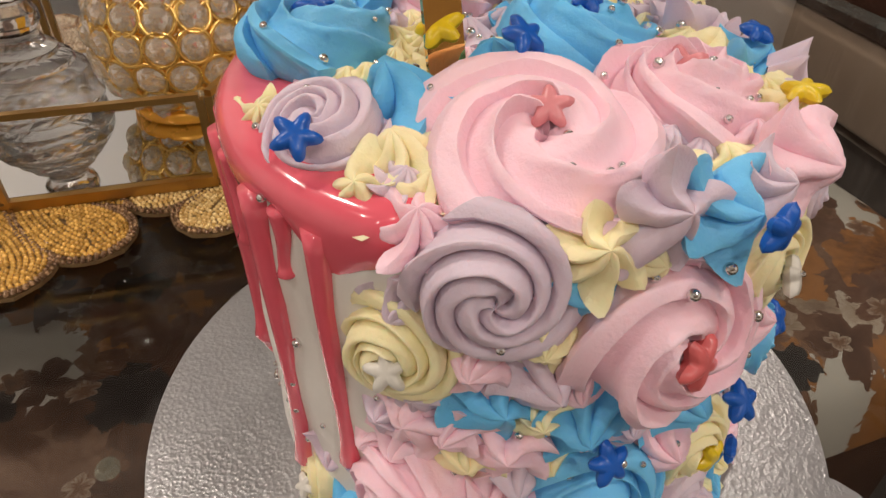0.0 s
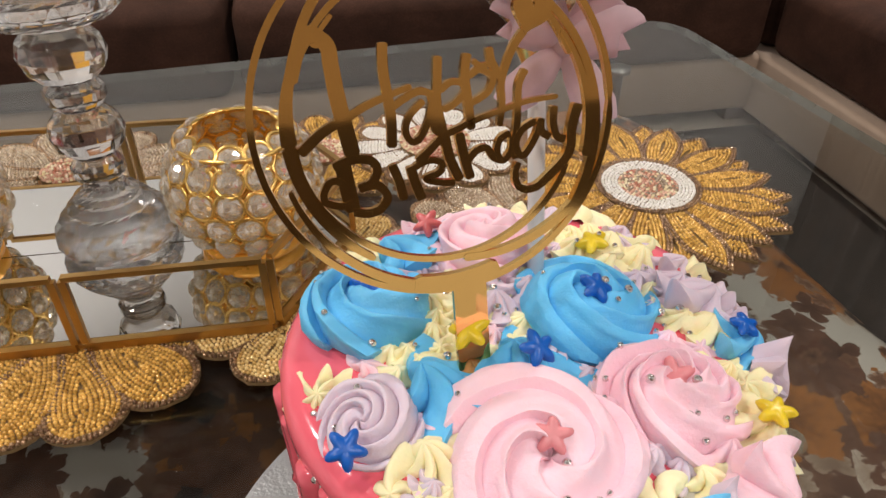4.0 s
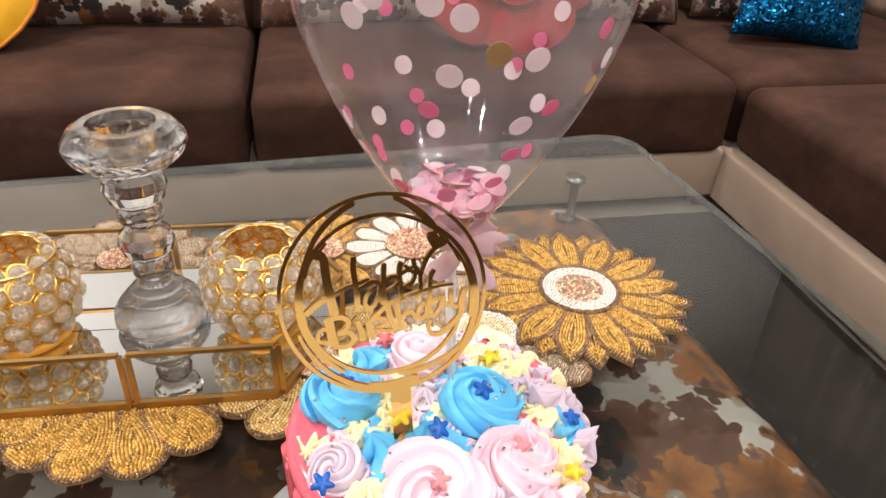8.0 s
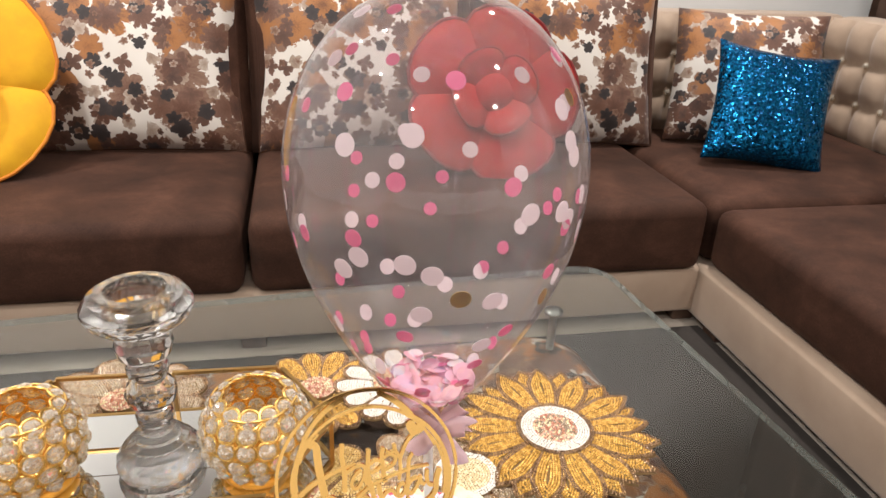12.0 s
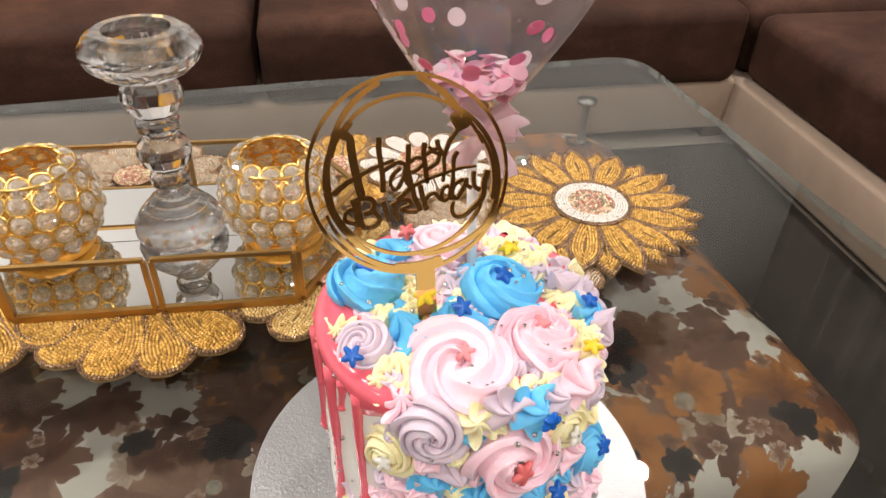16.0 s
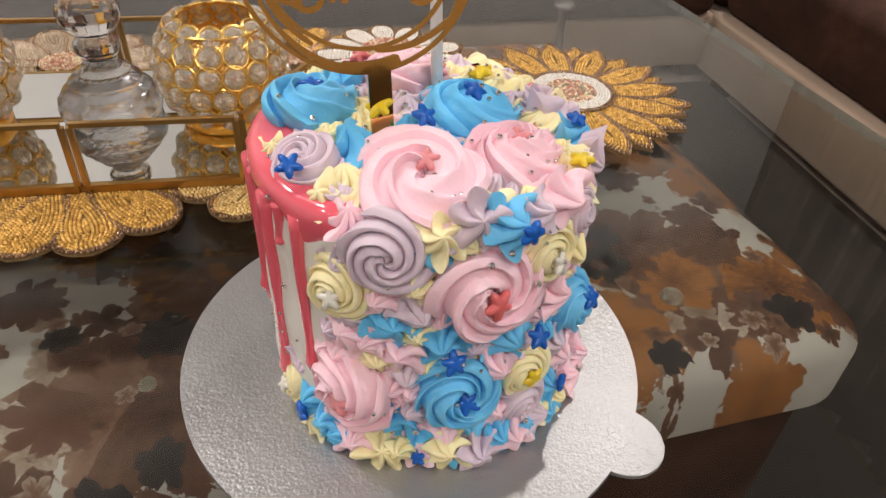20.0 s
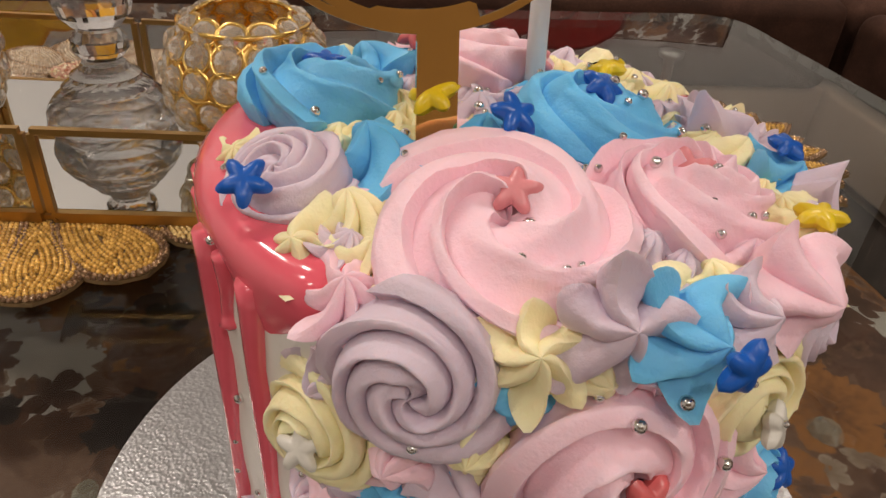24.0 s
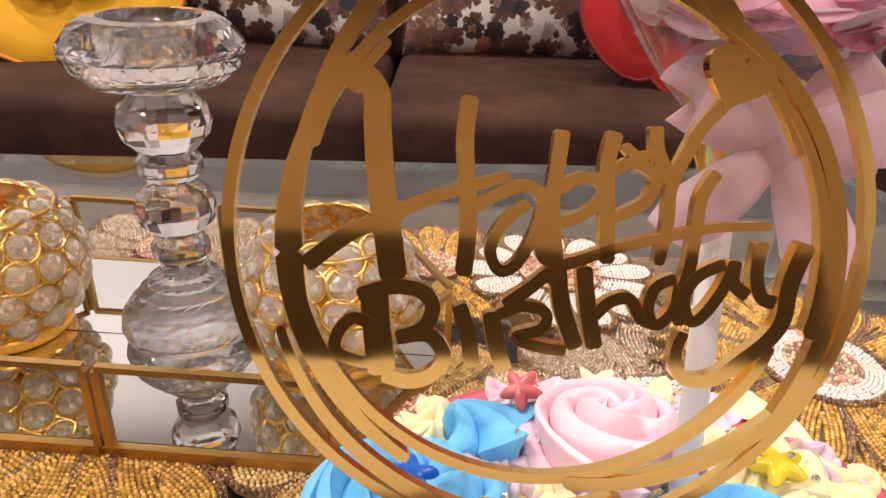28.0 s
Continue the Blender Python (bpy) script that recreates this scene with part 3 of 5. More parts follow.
def soft_box(sx, sy, sz, bevel):
    """A cushion-like block with round edges and a slightly crowned top."""
    bm = box(sx, sy, sz, bevel, 4)
    bmesh.ops.subdivide_edges(bm, edges=[e for e in bm.edges if e.calc_length() > 0.25], cuts=5, use_grid_fill=True)
    for v in bm.verts:
        kx, ky = 2 * v.co.x / sx, 2 * v.co.y / sy
        if v.co.z > sz * 0.6:
            v.co.z += 0.014 * (1 - kx * kx) * (1 - ky * ky)
        v.co.y -= 0.006 * (1 - kx * kx) * (1 if v.co.y < 0 else 0) * (v.co.z / sz)
    return bm


BUTTON = None


def button_mesh(r=0.011):
    global BUTTON
    if BUTTON is None:
        v, f = lathe([(r, 0.0), (r * 1.05, r * 0.3), (r * 0.75, r * 0.75), (r * 0.4, r * 0.9), (0.0002, r * 0.92)], 10, False, 0.5)
        BUTTON = raw_mesh("crystal_button", v, f, GEM, None, False)
    return BUTTON


SEAT_Z = 0.355


def build_sofa():
    sofa = thing("corner_sofa", ROOM, "L-shaped corner sofa in brown velvet with beige tufted back", "sofa")
    # main run
    for u0, u1 in ((-2.35, -1.28), (-1.27, -0.205), (-0.195, 0.955)):
        m = Matrix.Translation(((u0 + u1) / 2, 1.60, 0.165))
        part("seat_cushion", soft_box(u1 - u0 - 0.006, 0.78, SEAT_Z - 0.165, 0.035), VELVET, sofa, "brown velvet seat cushion", m)
    part("base", box(3.4, 0.78, 0.131, 0.012, at=(-0.66, 1.62, 0.036)), BEIGE, sofa, "beige upholstered base")
    # side run
    part("chaise_seat", soft_box(0.85, 2.2, 0.165, 0.035), VELVET, sofa, "brown velvet side seat", Matrix.Translation((1.400, 0.14, 0.172)))
    part("corner_seat", soft_box(0.85, 0.75, 0.175, 0.035), VELVET, sofa, "brown velvet corner seat", Matrix.Translation((1.400, 1.62, 0.170)))
    part("chaise_base", box(0.86, 2.95, 0.146, 0.012, at=(1.388, 0.50, 0.026)), BEIGE, sofa, "beige upholstered base")
    for u, v in ((1.00, -0.9), (1.00, 1.15), (-2.2, 1.28), (-0.2, 1.28), (0.95, 1.28)):
        part("foot", box(0.06, 0.06, 0.0365, 0.004, at=(u, v, 0)), CURTAIN, sofa, "dark wooden block foot")
    # backs
    v, f, knots = tufted(4.2, 0.40, 0.115, 0.035)
    back = put("back_panel", raw_mesh("back_panel", v, f, BEIGE), sofa, Matrix.Translation((-0.2, 2.03, 0.33)), "beige tufted back with crystal buttons")
    part("back_frame", box(4.2, 0.16, 0.715, 0.03, 3, at=(-0.2, 2.125, 0.02)), BEIGE, sofa)
    for k in knots:
        if k[0] > 0.9:
            put("crystal_button", button_mesh(), back, Matrix.Translation(k) @ pose(0, 0, 0, 90, 0, 0))
    v, f, knots = tufted(3.0, 0.40, 0.115, 0.035)
    side = put("side_back_panel", raw_mesh("side_back_panel", v, f, BEIGE), sofa, Matrix.Translation((1.82, 0.54, 0.33)) @ pose(0, 0, 0, 0, 0, -90), "beige tufted back with crystal buttons")
    part("side_back_frame", box(0.16, 3.0, 0.715, 0.03, 3, at=(1.915, 0.54, 0.02)), BEIGE, sofa)
    for k in knots:
        if k[0] < -0.4:
            put("crystal_button", button_mesh(), side, Matrix.Translation(k) @ pose(0, 0, 0, 90, 0, 0))


build_sofa()


def pillow_verts(w, h, t, n=18, pinch=0.05):
    """A pillow in x and y, thick in z."""
    verts, faces = [], []
    for side in (1, -1):
        start = len(verts)
        for i in range(n + 1):
            for j in range(n + 1):
                a, b = -1 + 2 * i / n, -1 + 2 * j / n
                thick = max(0.0, (1 - a ** 4) * (1 - b ** 4)) ** 0.5
                wave = 0.02 * t * math.sin(9 * a + 4 * b)
                x = a * (1 - pinch * (1 - b * b)) * w / 2
                y = b * (1 - pinch * (1 - a * a)) * h / 2
                verts.append((x, y, side * (t / 2 * thick * (1 - 0.15 * (a * a + b * b)) + wave * thick + 0.003)))
        k = n + 1
        for i in range(n):
            for j in range(n):
                q = [start + i * k + j, start + (i + 1) * k + j, start + (i + 1) * k + j + 1, start + i * k + j + 1]
                faces.append(tuple(q if side > 0 else q[::-1]))
    k = n + 1
    off = k * k
    rim = [i * k for i in range(n + 1)] + [n * k + j for j in range(1, n + 1)] + [i * k + n for i in range(n - 1, -1, -1)] + [j for j in range(n - 1, 0, -1)]
    for a, b in zip(rim, rim[1:] + rim[:1]):
        faces.append((a, a + off, b + off, b))
    edge = [tuple(Vector(verts[i]) * 1.0) for i in rim]
    return verts, faces, [(x, y, 0) for x, y, z in edge]


def build_cushions():
    v, f, rim = pillow_verts(0.60, 0.50, 0.17)
    me = raw_mesh("cover", v, f, FLORAL_CUSHION)
    tv, tf = tube(rim[::2], 0.005, 6, True)
    pipe = raw_mesh("piping", tv, tf, VELVET)
    bv, bf, _ = pillow_verts(0.645, 0.50, 0.19, 14, 0.02)
    back = raw_mesh("back_cover", bv, bf, VELVET)
    spots = [(-1.78, 1.81, 0), (-1.15, 1.81, 0), (-0.52, 1.81, 0), (0.115, 1.81, 1), (0.735, 1.815, -2)]
    for i, (u, w, rz) in enumerate(spots):
        m = ROOM @ pose(u, w, SEAT_Z + 0.242, 76, 0, rz)
        t = thing("back_cushion", m, "large floral print back cushion in brown, rust and cream", "cushion", "floral cushions on the sofa")
        put("cover", me, t)
        put("piping", pipe, t)
        put("back_cover", back, t, Matrix.Translation((0, -0.004, -0.035)), "dark brown velvet back of the cushion")
    v, f, rim = pillow_verts(0.46, 0.42, 0.15)
    small = raw_mesh("cover", v, f, FLORAL_CUSHION)
    for u, w, rz, tilt in ((1.34, 1.77, -22, 72), (1.58, 1.00, -72, 66)):
        t = thing("corner_cushion", ROOM @ pose(u, w, SEAT_Z + 0.205, tilt, 0, rz), "floral print cushion in brown and cream at the sofa corner", "cushion", "floral cushions on the sofa")
        put("cover", small, t)
    v, f, rim = pillow_verts(0.36, 0.36, 0.13, 18, 0.09)
    t = thing("sequin_pillow", ROOM @ pose(1.30, 1.555, SEAT_Z + 0.160, 64, 7, -16), "shiny blue sequin throw pillow leaning on floral cushion", "pillow")
    put("cover", raw_mesh("cover", v, f, SEQUIN), t)


build_cushions()


def flower_pillow(name, m, plush, piping, label, size, spin):
    t = thing(name, m, label, "pillow")
    verts, faces = [], []
    n = 22
    outline = []
    for j in range(n):
        a = 2 * math.pi * j / n
        x = 0.5 + 0.52 * math.cos(a)
        w = 0.50 * (1 + 0.38 * math.cos(a))
        outline.append((x, w * math.sin(a)))
    rings = 6
    for side in (1, -1):
        for i in range(rings + 1):
            k = i / rings
            for x, y in outline:
                verts.append((0.5 + (x - 0.5) * k, y * k, side * 0.105 * math.sqrt(max(0, 1 - k ** 2.6))))
    per = (rings + 1) * n
    for s in range(2):
        for i in range(rings):
            for j in range(n):
                j2 = (j + 1) % n
                q = (s * per + i * n + j, s * per + (i + 1) * n + j, s * per + (i + 1) * n + j2, s * per + i * n + j2)
                faces.append(q if s == 0 else q[::-1])
    petal = raw_mesh("petal", [tuple(c * size for c in p) for p in verts], faces, plush)
    tv, tf = tube([(x * size, y * size, 0) for x, y in outline], 0.0045, 6, True)
    pipe = raw_mesh("piping", tv, tf, piping)
    for ring, count, lift, sc, push in ((0, 5, 0.0, 1.10, 0.10), (1, 4, 0.06, 0.60, 0.0)):
        for k in range(count):
            pm = pose(0, 0, lift * size * 2, 0, 0, 360 * k / count + 25 * ring + spin) @ Matrix.Translation((push * size * 0.4, 0, 0)) @ pose(0, 0, 0, 0, -10 - 14 * ring, 0) @ Matrix.Diagonal((sc, sc, sc, 1))
            p = put("petal", petal, t, pm)
            put("piping", pipe, p)
    bm = bmesh.new()
    bmesh.ops.create_uvsphere(bm, u_segments=20, v_segments=12, radius=0.26 * size, matrix=Matrix.Translation((0, 0, 0.22 * size)) @ Matrix.Diagonal((1, 1, 0.6, 1)))
    part("centre", bm, plush, t)
    return t


flower_pillow("yellow_flower_pillow", ROOM @ pose(-0.925, 1.59, SEAT_Z + 0.235, 66, 14, 8), YELLOW_PLUSH, YELLOW_PIPING, "plump yellow flower-shaped plush pillow with orange piping", 0.25, 40)
flower_pillow("red_flower_pillow", ROOM @ pose(0.44, 1.55, SEAT_Z + 0.20, 66, 10, -8), RED_PLUSH, RED_PIPING, "plump red flower-shaped plush pillow with dark piping", 0.205, 12)

# ---------------------------------------------------------------- the coffee table
PAD_FR = Vector((0.352, 0.147))   # the pad's front right corner on the ground plan
TABLE = pose(PAD_FR.x, PAD_FR.y, 0, 0, 0, 24.0)
PAD_W, PAD_D, PAD_Z = 1.15, 0.635, 0.372


def build_table():
    t = thing("coffee_table", TABLE, "coffee table with floral upholstered base under a clear glass top", "coffee table")
    cx, cy = -PAD_W / 2, PAD_D / 2
    move = lambda pts: [(x + cx, y + cy) for x, y in pts]
    # crowned, buttoned pad
    out = move(rounded(PAD_W, PAD_D, 0.06, 8))
    nr = 26
    n = len(out)
    verts, faces = [], []
    buttons = [(-0.155 - 0.2075 * i, 0.09 + 0.2275 * j) for i in range(5) for j in range(3)]
    for i in range(nr + 1):
        k = i / nr
        for x, y in out:
            px, py = cx + (x - cx) * k, cy + (y - cy) * k
            z = 0.0 if k < 0.9 else -0.022 * ((k - 0.9) / 0.1) ** 2
            for bx, by in buttons:
                d = math.hypot(px - bx, py - by)
                z -= 0.008 * math.exp(-(d / 0.03) ** 2)
            verts.append((px, py, z))
    for x, y in out:
        verts.append((x, y, -0.07))
    for i in range(nr + 1):
        for j in range(n):
            j2 = (j + 1) % n
            faces.append((i * n + j, (i + 1) * n + j, (i + 1) * n + j2, i * n + j2))
    pad = put("floral_pad", raw_mesh("floral_pad", verts, faces, FLORAL_PAD), t, pose(0.012, 0, PAD_Z, 0, 0, -1.2), "floral print padded top with crystal buttons")
    for bx, by in buttons:
        put("crystal_button", button_mesh(), pad, Matrix.Translation((bx, by, -0.010)))
    part("table_base", slab(move(rounded(PAD_W - 0.02, PAD_D - 0.02, 0.055, 6)), 0.03, PAD_Z - 0.06), VELVET, t, "brown velvet ottoman base")
    part("plinth", slab(move(rounded(PAD_W - 0.12, PAD_D - 0.12, 0.04, 6)), 0.0, 0.031), CURTAIN, t)
    # glass top
    gw, g_far, g_front = 0.105, 0.055, 0.42
    gx, gy = PAD_W + 2 * gw, PAD_D + g_far + g_front
    og = [(x + cx, y + (PAD_D + g_far - g_front) / 2) for x, y in rounded(gx, gy, 0.05, 8)]
    bm = slab(og, TABLE_Z - 0.010, TABLE_Z, 0.0015)
    me = mesh_of("glass_top", bm, [TABLE_GLASS, GLASS_RIM], False)
    for p in me.polygons:
        p.material_index = 1 if abs(p.normal.z) < 0.9 else 0
    put("glass_top", me, t, label="clear tempered glass top with rounded corners")
    v, f = lathe([(0.0002, 0.0), (0.013, 0.0), (0.013, 0.006), (0.006, 0.008), (0.006, 0.073), (0.014, 0.076), (0.014, 0.082), (0.0002, 0.082)], 20)
    post = raw_mesh("standoff", v, f, CHROME)
    for x, y in ((-0.030, PAD_D - 0.061), (-PAD_W + 0.030, PAD_D - 0.061)):
        put("standoff", post, t, Matrix.Translation((x, y, TABLE_Z - 0.0105 - 0.082)), "chrome standoff between pad and glass")


build_table()

# ---------------------------------------------------------------- beaded flower mats
BEAD = 0.00285
DOME = [(math.cos(2 * math.pi * j / 6), math.sin(2 * math.pi * j / 6), 0.0) for j in range(6)] + \
       [(0.72 * math.cos(2 * math.pi * (j + 0.5) / 6), 0.72 * math.sin(2 * math.pi * (j + 0.5) / 6), 0.72) for j in range(6)] + [(0, 0, 1.05)]
DOME_F = [(j, (j + 1) % 6, 6 + j) for j in range(6)] + [((j + 1) % 6, 6 + (j + 1) % 6, 6 + j) for j in range(6)] + [(6 + j, 6 + (j + 1) % 6, 12) for j in range(6)]


def bead_mesh(name, spots, mats):
    """Many little bead domes in one mesh. spots: x, y, z, material index."""
    spots = np.array(spots, dtype=float)
    dome = np.array(DOME)
    rad = BEAD * 0.53
    turn = np.random.RandomState(3).uniform(0, 1, len(spots))
    c, s = np.cos(turn), np.sin(turn)
    vx = dome[None, :, 0] * c[:, None] - dome[None, :, 1] * s[:, None]
    vy = dome[None, :, 0] * s[:, None] + dome[None, :, 1] * c[:, None]
    verts = np.stack([vx * rad + spots[:, 0:1], vy * rad + spots[:, 1:2], dome[None, :, 2] * rad + spots[:, 2:3]], -1).reshape(-1, 3)
    tris = (np.array(DOME_F)[None] + (np.arange(len(spots)) * len(DOME))[:, None, None]).reshape(-1, 3)
    me = bpy.data.meshes.new(name)
    me.vertices.add(len(verts))
    me.vertices.foreach_set("co", verts.ravel())
    me.loops.add(tris.size)
    me.loops.foreach_set("vertex_index", tris.ravel())
    me.polygons.add(len(tris))
    me.polygons.foreach_set("loop_start", np.arange(0, tris.size, 3))
    for m in mats:
        me.materials.append(m)
    me.polygons.foreach_set("material_index", np.repeat(spots[:, 3].astype(int), len(DOME_F)))
    me.polygons.foreach_set("use_smooth", np.ones(len(tris), dtype=bool))
    me.update()
    return me


def petal_width(k, pointed=False):
    """Half width of a petal, 1 at its widest, along its length: narrow at the foot, broad and round or pointed at the tip."""
    if not 0 < k < 1:
        return 0.0
    if pointed:
        return (0.55 + 0.45 * math.sin(math.pi / 2 * min(1, k / 0.6))) if k < 0.6 else max(0.0, 1 - ((k - 0.6) / 0.4) ** 1.7)
    return (0.34 + 0.66 * math.sin(math.pi / 2 * min(1, k / 0.66))) if k < 0.66 else max(0.0, 1 - ((k - 0.66) / 0.34) ** 2.3) ** 0.62


def petal_meshes(length, width, mats, jitter, pointed=False):
    """A petal along +x: backing slab and beads in rows that follow its outline."""
    rnd = random.Random(7)
    n = 18
    up = [(length * i / n, width * petal_width(i / n, pointed)) for i in range(n + 1)]
    outline = up[1:-1] + [(length, 0.0)] + [(x, -y) for x, y in up[1:-1]][::-1] + [(0, 0)]
    back = mesh_of("petal", slab([(x * 1.01, y * 1.03) for x, y in outline[::-1]], 0.0, 0.0022), MAT_BACK, False)
    spots = []
    d = BEAD
    level = 0
    while True:
        inset = level * d
        row = []
        steps = int(length / (d * 0.25))
        for side in (1, -1):
            line = []
            for i in range(steps + 1):
                x = length * i / steps
                y = width * petal_width(x / length, pointed) - inset
                if y > 0.04 * d and x < length - inset:
                    line.append((x, side * y))
            if side < 0 and row and line:
                (x1, y1), (x2, y2) = row[-1], line[-1]
                row += [(x1, y1 + (y2 - y1) * q / 60) for q in range(1, 60)]
            row += line if side > 0 else line[::-1]
        if len(row) < 2:
            break
        last = None
        for x, y in row:
            if last is None or math.hypot(x - last[0], y - last[1]) >= d * 0.97:
                last = (x, y)
                crown = 0.0016 * (1 - (abs(y) / max(width, 1e-6)) ** 2)
                spots.append((x + rnd.uniform(-1, 1) * d * jitter, y + rnd.uniform(-1, 1) * d * jitter, 0.0022 + crown, 0 if level < 2 else 1))
        level += 1
        if level > 22:
            break
    return back, bead_mesh("beads", spots, mats)


def disc_beads(radii_mats, mats):
    spots = []
    r_max = radii_mats[-1][0]
    r = BEAD * 0.5
    rnd = random.Random(5)
    while r < r_max:
        idx = next(i for lim, i in radii_mats if r <= lim)
        n = max(1, int(2 * math.pi * r / BEAD))
        for j in range(n):
            a = 2 * math.pi * (j + rnd.random() * 0.3) / n
            pick = idx if idx >= 0 else rnd.choice((0, 0, 1, 2))
            spots.append((r * math.cos(a), r * math.sin(a), 0.0075 + 0.0010 * rnd.random(), pick))
        r += BEAD * 0.95
    return bead_mesh("centre_beads", spots, mats)


def flower_mat(x, y, z, radius, petals, turn, edge, fill, centre, centre_r, label, inner=0.25, pointed=False):
    t = thing("beaded_flower_mat", pose(x, y, z, 0, 0, turn), label, "placemat", "beaded flower mats on the table")
    length = radius * (1 - inner)
    width = math.pi * (radius * 0.80) / petals * 1.06
    if pointed:
        width *= 1.45
    back, bead = petal_meshes(length, width, [edge, fill], 0.06, pointed)
    wob = random.Random(petals)
    for k in range(petals):
        lift = (0.0022 if pointed else 0.0006) if k % 2 else 0.0
        size = wob.uniform(0.93, 1.05)
        m = pose(0, 0, lift, 0, 0, 360 * k / petals + wob.uniform(-2.0, 2.0)) @ Matrix.Translation((radius * inner, 0, 0)) @ Matrix.Diagonal((size, 1, 1, 1))
        p = put("petal", back, t, m)
        tagged(put("beadwork", bead, p), kind="stuff")
    part("centre_pad", slab([(centre_r * 1.06 * math.cos(2 * math.pi * i / 32), centre_r * 1.06 * math.sin(2 * math.pi * i / 32)) for i in range(32)], 0.0005, 0.0075), MAT_BACK, t, smooth=False)
    if centre == "ring":
        put("centre_beadwork", disc_beads([(centre_r * 0.60, -1), (centre_r * 0.98, 3), (centre_r * 1.1, 4)], [BEAD_RUST, BEAD_SILVER, BEAD_CREAM, BEAD_WHITE, BEAD_BROWN]), t, label="white beaded ring round a rust centre")
    elif centre == "rust":
        put("centre_beadwork", disc_beads([(centre_r * 1.1, -1)], [BEAD_RUST, BEAD_CREAM, BEAD_RUST]), t, label="rust beaded centre")
    else:
        put("centre_beadwork", disc_beads([(centre_r * 0.85, 1), (centre_r * 1.1, 3)], [BEAD_GOLD, BEAD_CREAM, BEAD_WHITE, BEAD_WHITE]), t, label="cream beaded centre with white rim")
    return t


GL = TABLE_Z + 0.0003
flower_mat(0.0, 0.262, GL, 0.112, 14, 4, BEAD_BROWN, BEAD_SILVER, "cream", 0.030, "silver-brown beaded flower mat lying on glass table")
flower_mat(-0.19, 0.375, GL, 0.085, 14, 10, BEAD_BROWN, BEAD_GOLD, "rust", 0.020, "golden beaded flower mat lying on glass table")
flower_mat(-0.095, 0.400, GL + 0.0045, 0.078, 13, 0, BEAD_BROWN, BEAD_WHITE, "rust", 0.030, "white beaded flower mat with rust centre on glass table")
flower_mat(0.089, 0.348, GL + 0.0036, 0.114, 26, 3, BEAD_BROWN, BEAD_GOLD, "ring", 0.040, "golden beaded sunflower mat with white ring on glass table", pointed=True)
flower_mat(-0.40, 0.310, GL, 0.095, 12, 8, BEAD_BROWN, BEAD_SILVER, "rust", 0.020, "silver-brown beaded flower mat under tray")
flower_mat(-0.145, 0.195, GL + 0.0002, 0.100, 12, 17, BEAD_BROWN, BEAD_PALE, "rust", 0.022, "pale gold beaded flower mat under tray")
flower_mat(-0.295, 0.135, GL + 0.0004, 0.108, 12, 6, BEAD_BROWN, BEAD_GOLD, "rust", 0.022, "golden beaded flower mat under tray")
flower_mat(-0.43, 0.105, GL, 0.104, 12, 12, BEAD_BROWN, BEAD_GOLD, "rust", 0.022, "golden beaded flower mat under tray")

# ---------------------------------------------------------------- mirror tray and what stands in it
TRAY_Z = TABLE_Z + 0.0062
TRAY = pose(-0.300, 0.205, TRAY_Z, 0, 0, 17.0)
TRAY_H = 0.0548


def build_tray():
    t = thing("mirror_tray", TRAY, "hexagonal mirror tray with low glass sides and brass frame", "tray")
    hw, hd, apex = 0.117, 0.098, 0.172
    pts = [(-hw, -hd), (0, -hd), (hw, -hd), (apex, 0), (hw, hd), (0, hd), (-hw, hd), (-apex, 0)]
    corner = [p for p in pts if p[0] != 0 or abs(p[1]) != hd]
    front = [(-hw + 0.003, -hd + 0.003), (hw - 0.003, -hd + 0.003), (apex - 0.005, -0.0006), (-apex + 0.005, -0.0006)]
    rear = [(-apex + 0.005, 0.0006), (apex - 0.005, 0.0006), (hw - 0.003, hd - 0.003), (-hw + 0.003, hd - 0.003)]
    part("mirror_plate", slab(front, 0.003, 0.006), MIRROR, t, "mirror floor plate", smooth=False)
    part("mirror_plate", slab(rear, 0.003, 0.006), MIRROR, t, "mirror floor plate", smooth=False)
    part("bottom", slab([(x * 0.995, y * 0.995) for x, y in corner], 0.0, 0.0028), BRASS, t, smooth=False)
    for a, b in zip(pts, pts[1:] + pts[:1]):
        a3, b3 = Vector((*a, 0)), Vector((*b, 0))
        d = (b3 - a3).normalized()
        a4, b4 = a3 + d * 0.003, b3 - d * 0.003
        up = Vector((0, 0, TRAY_H))
        part("lower_rail", bar(a4 + Vector((0, 0, 0.003)), b4 + Vector((0, 0, 0.003)), 0.0045, 0.0062), BRASS, t, smooth=False)
        part("upper_rail", bar(a4 + up, b4 + up, 0.004, 0.0035), BRASS, t, smooth=False)
        for q in (a4, b4):
            part("upright", bar(q + Vector((0, 0, 0.006)), q + up - Vector((0, 0, 0.0015)), 0.0042, 0.0042), BRASS, t, smooth=False)
        side = Vector((-d.y, d.x, 0)) * 0.0008
        bm = bmesh.new()
        vs = [bm.verts.new(tuple(p)) for p in (a4 + side + Vector((0, 0, 0.006)), b4 + side + Vector((0, 0, 0.006)), b4 + side + up, a4 + side + up)]
        bm.faces.new(vs)
        bmesh.ops.solidify(bm, geom=list(bm.faces), thickness=0.0015)
        part("glass_side", bm, TRAY_GLASS, t, smooth=False)
    return t


build_tray()
PLATE_Z = TRAY_Z + 0.0062


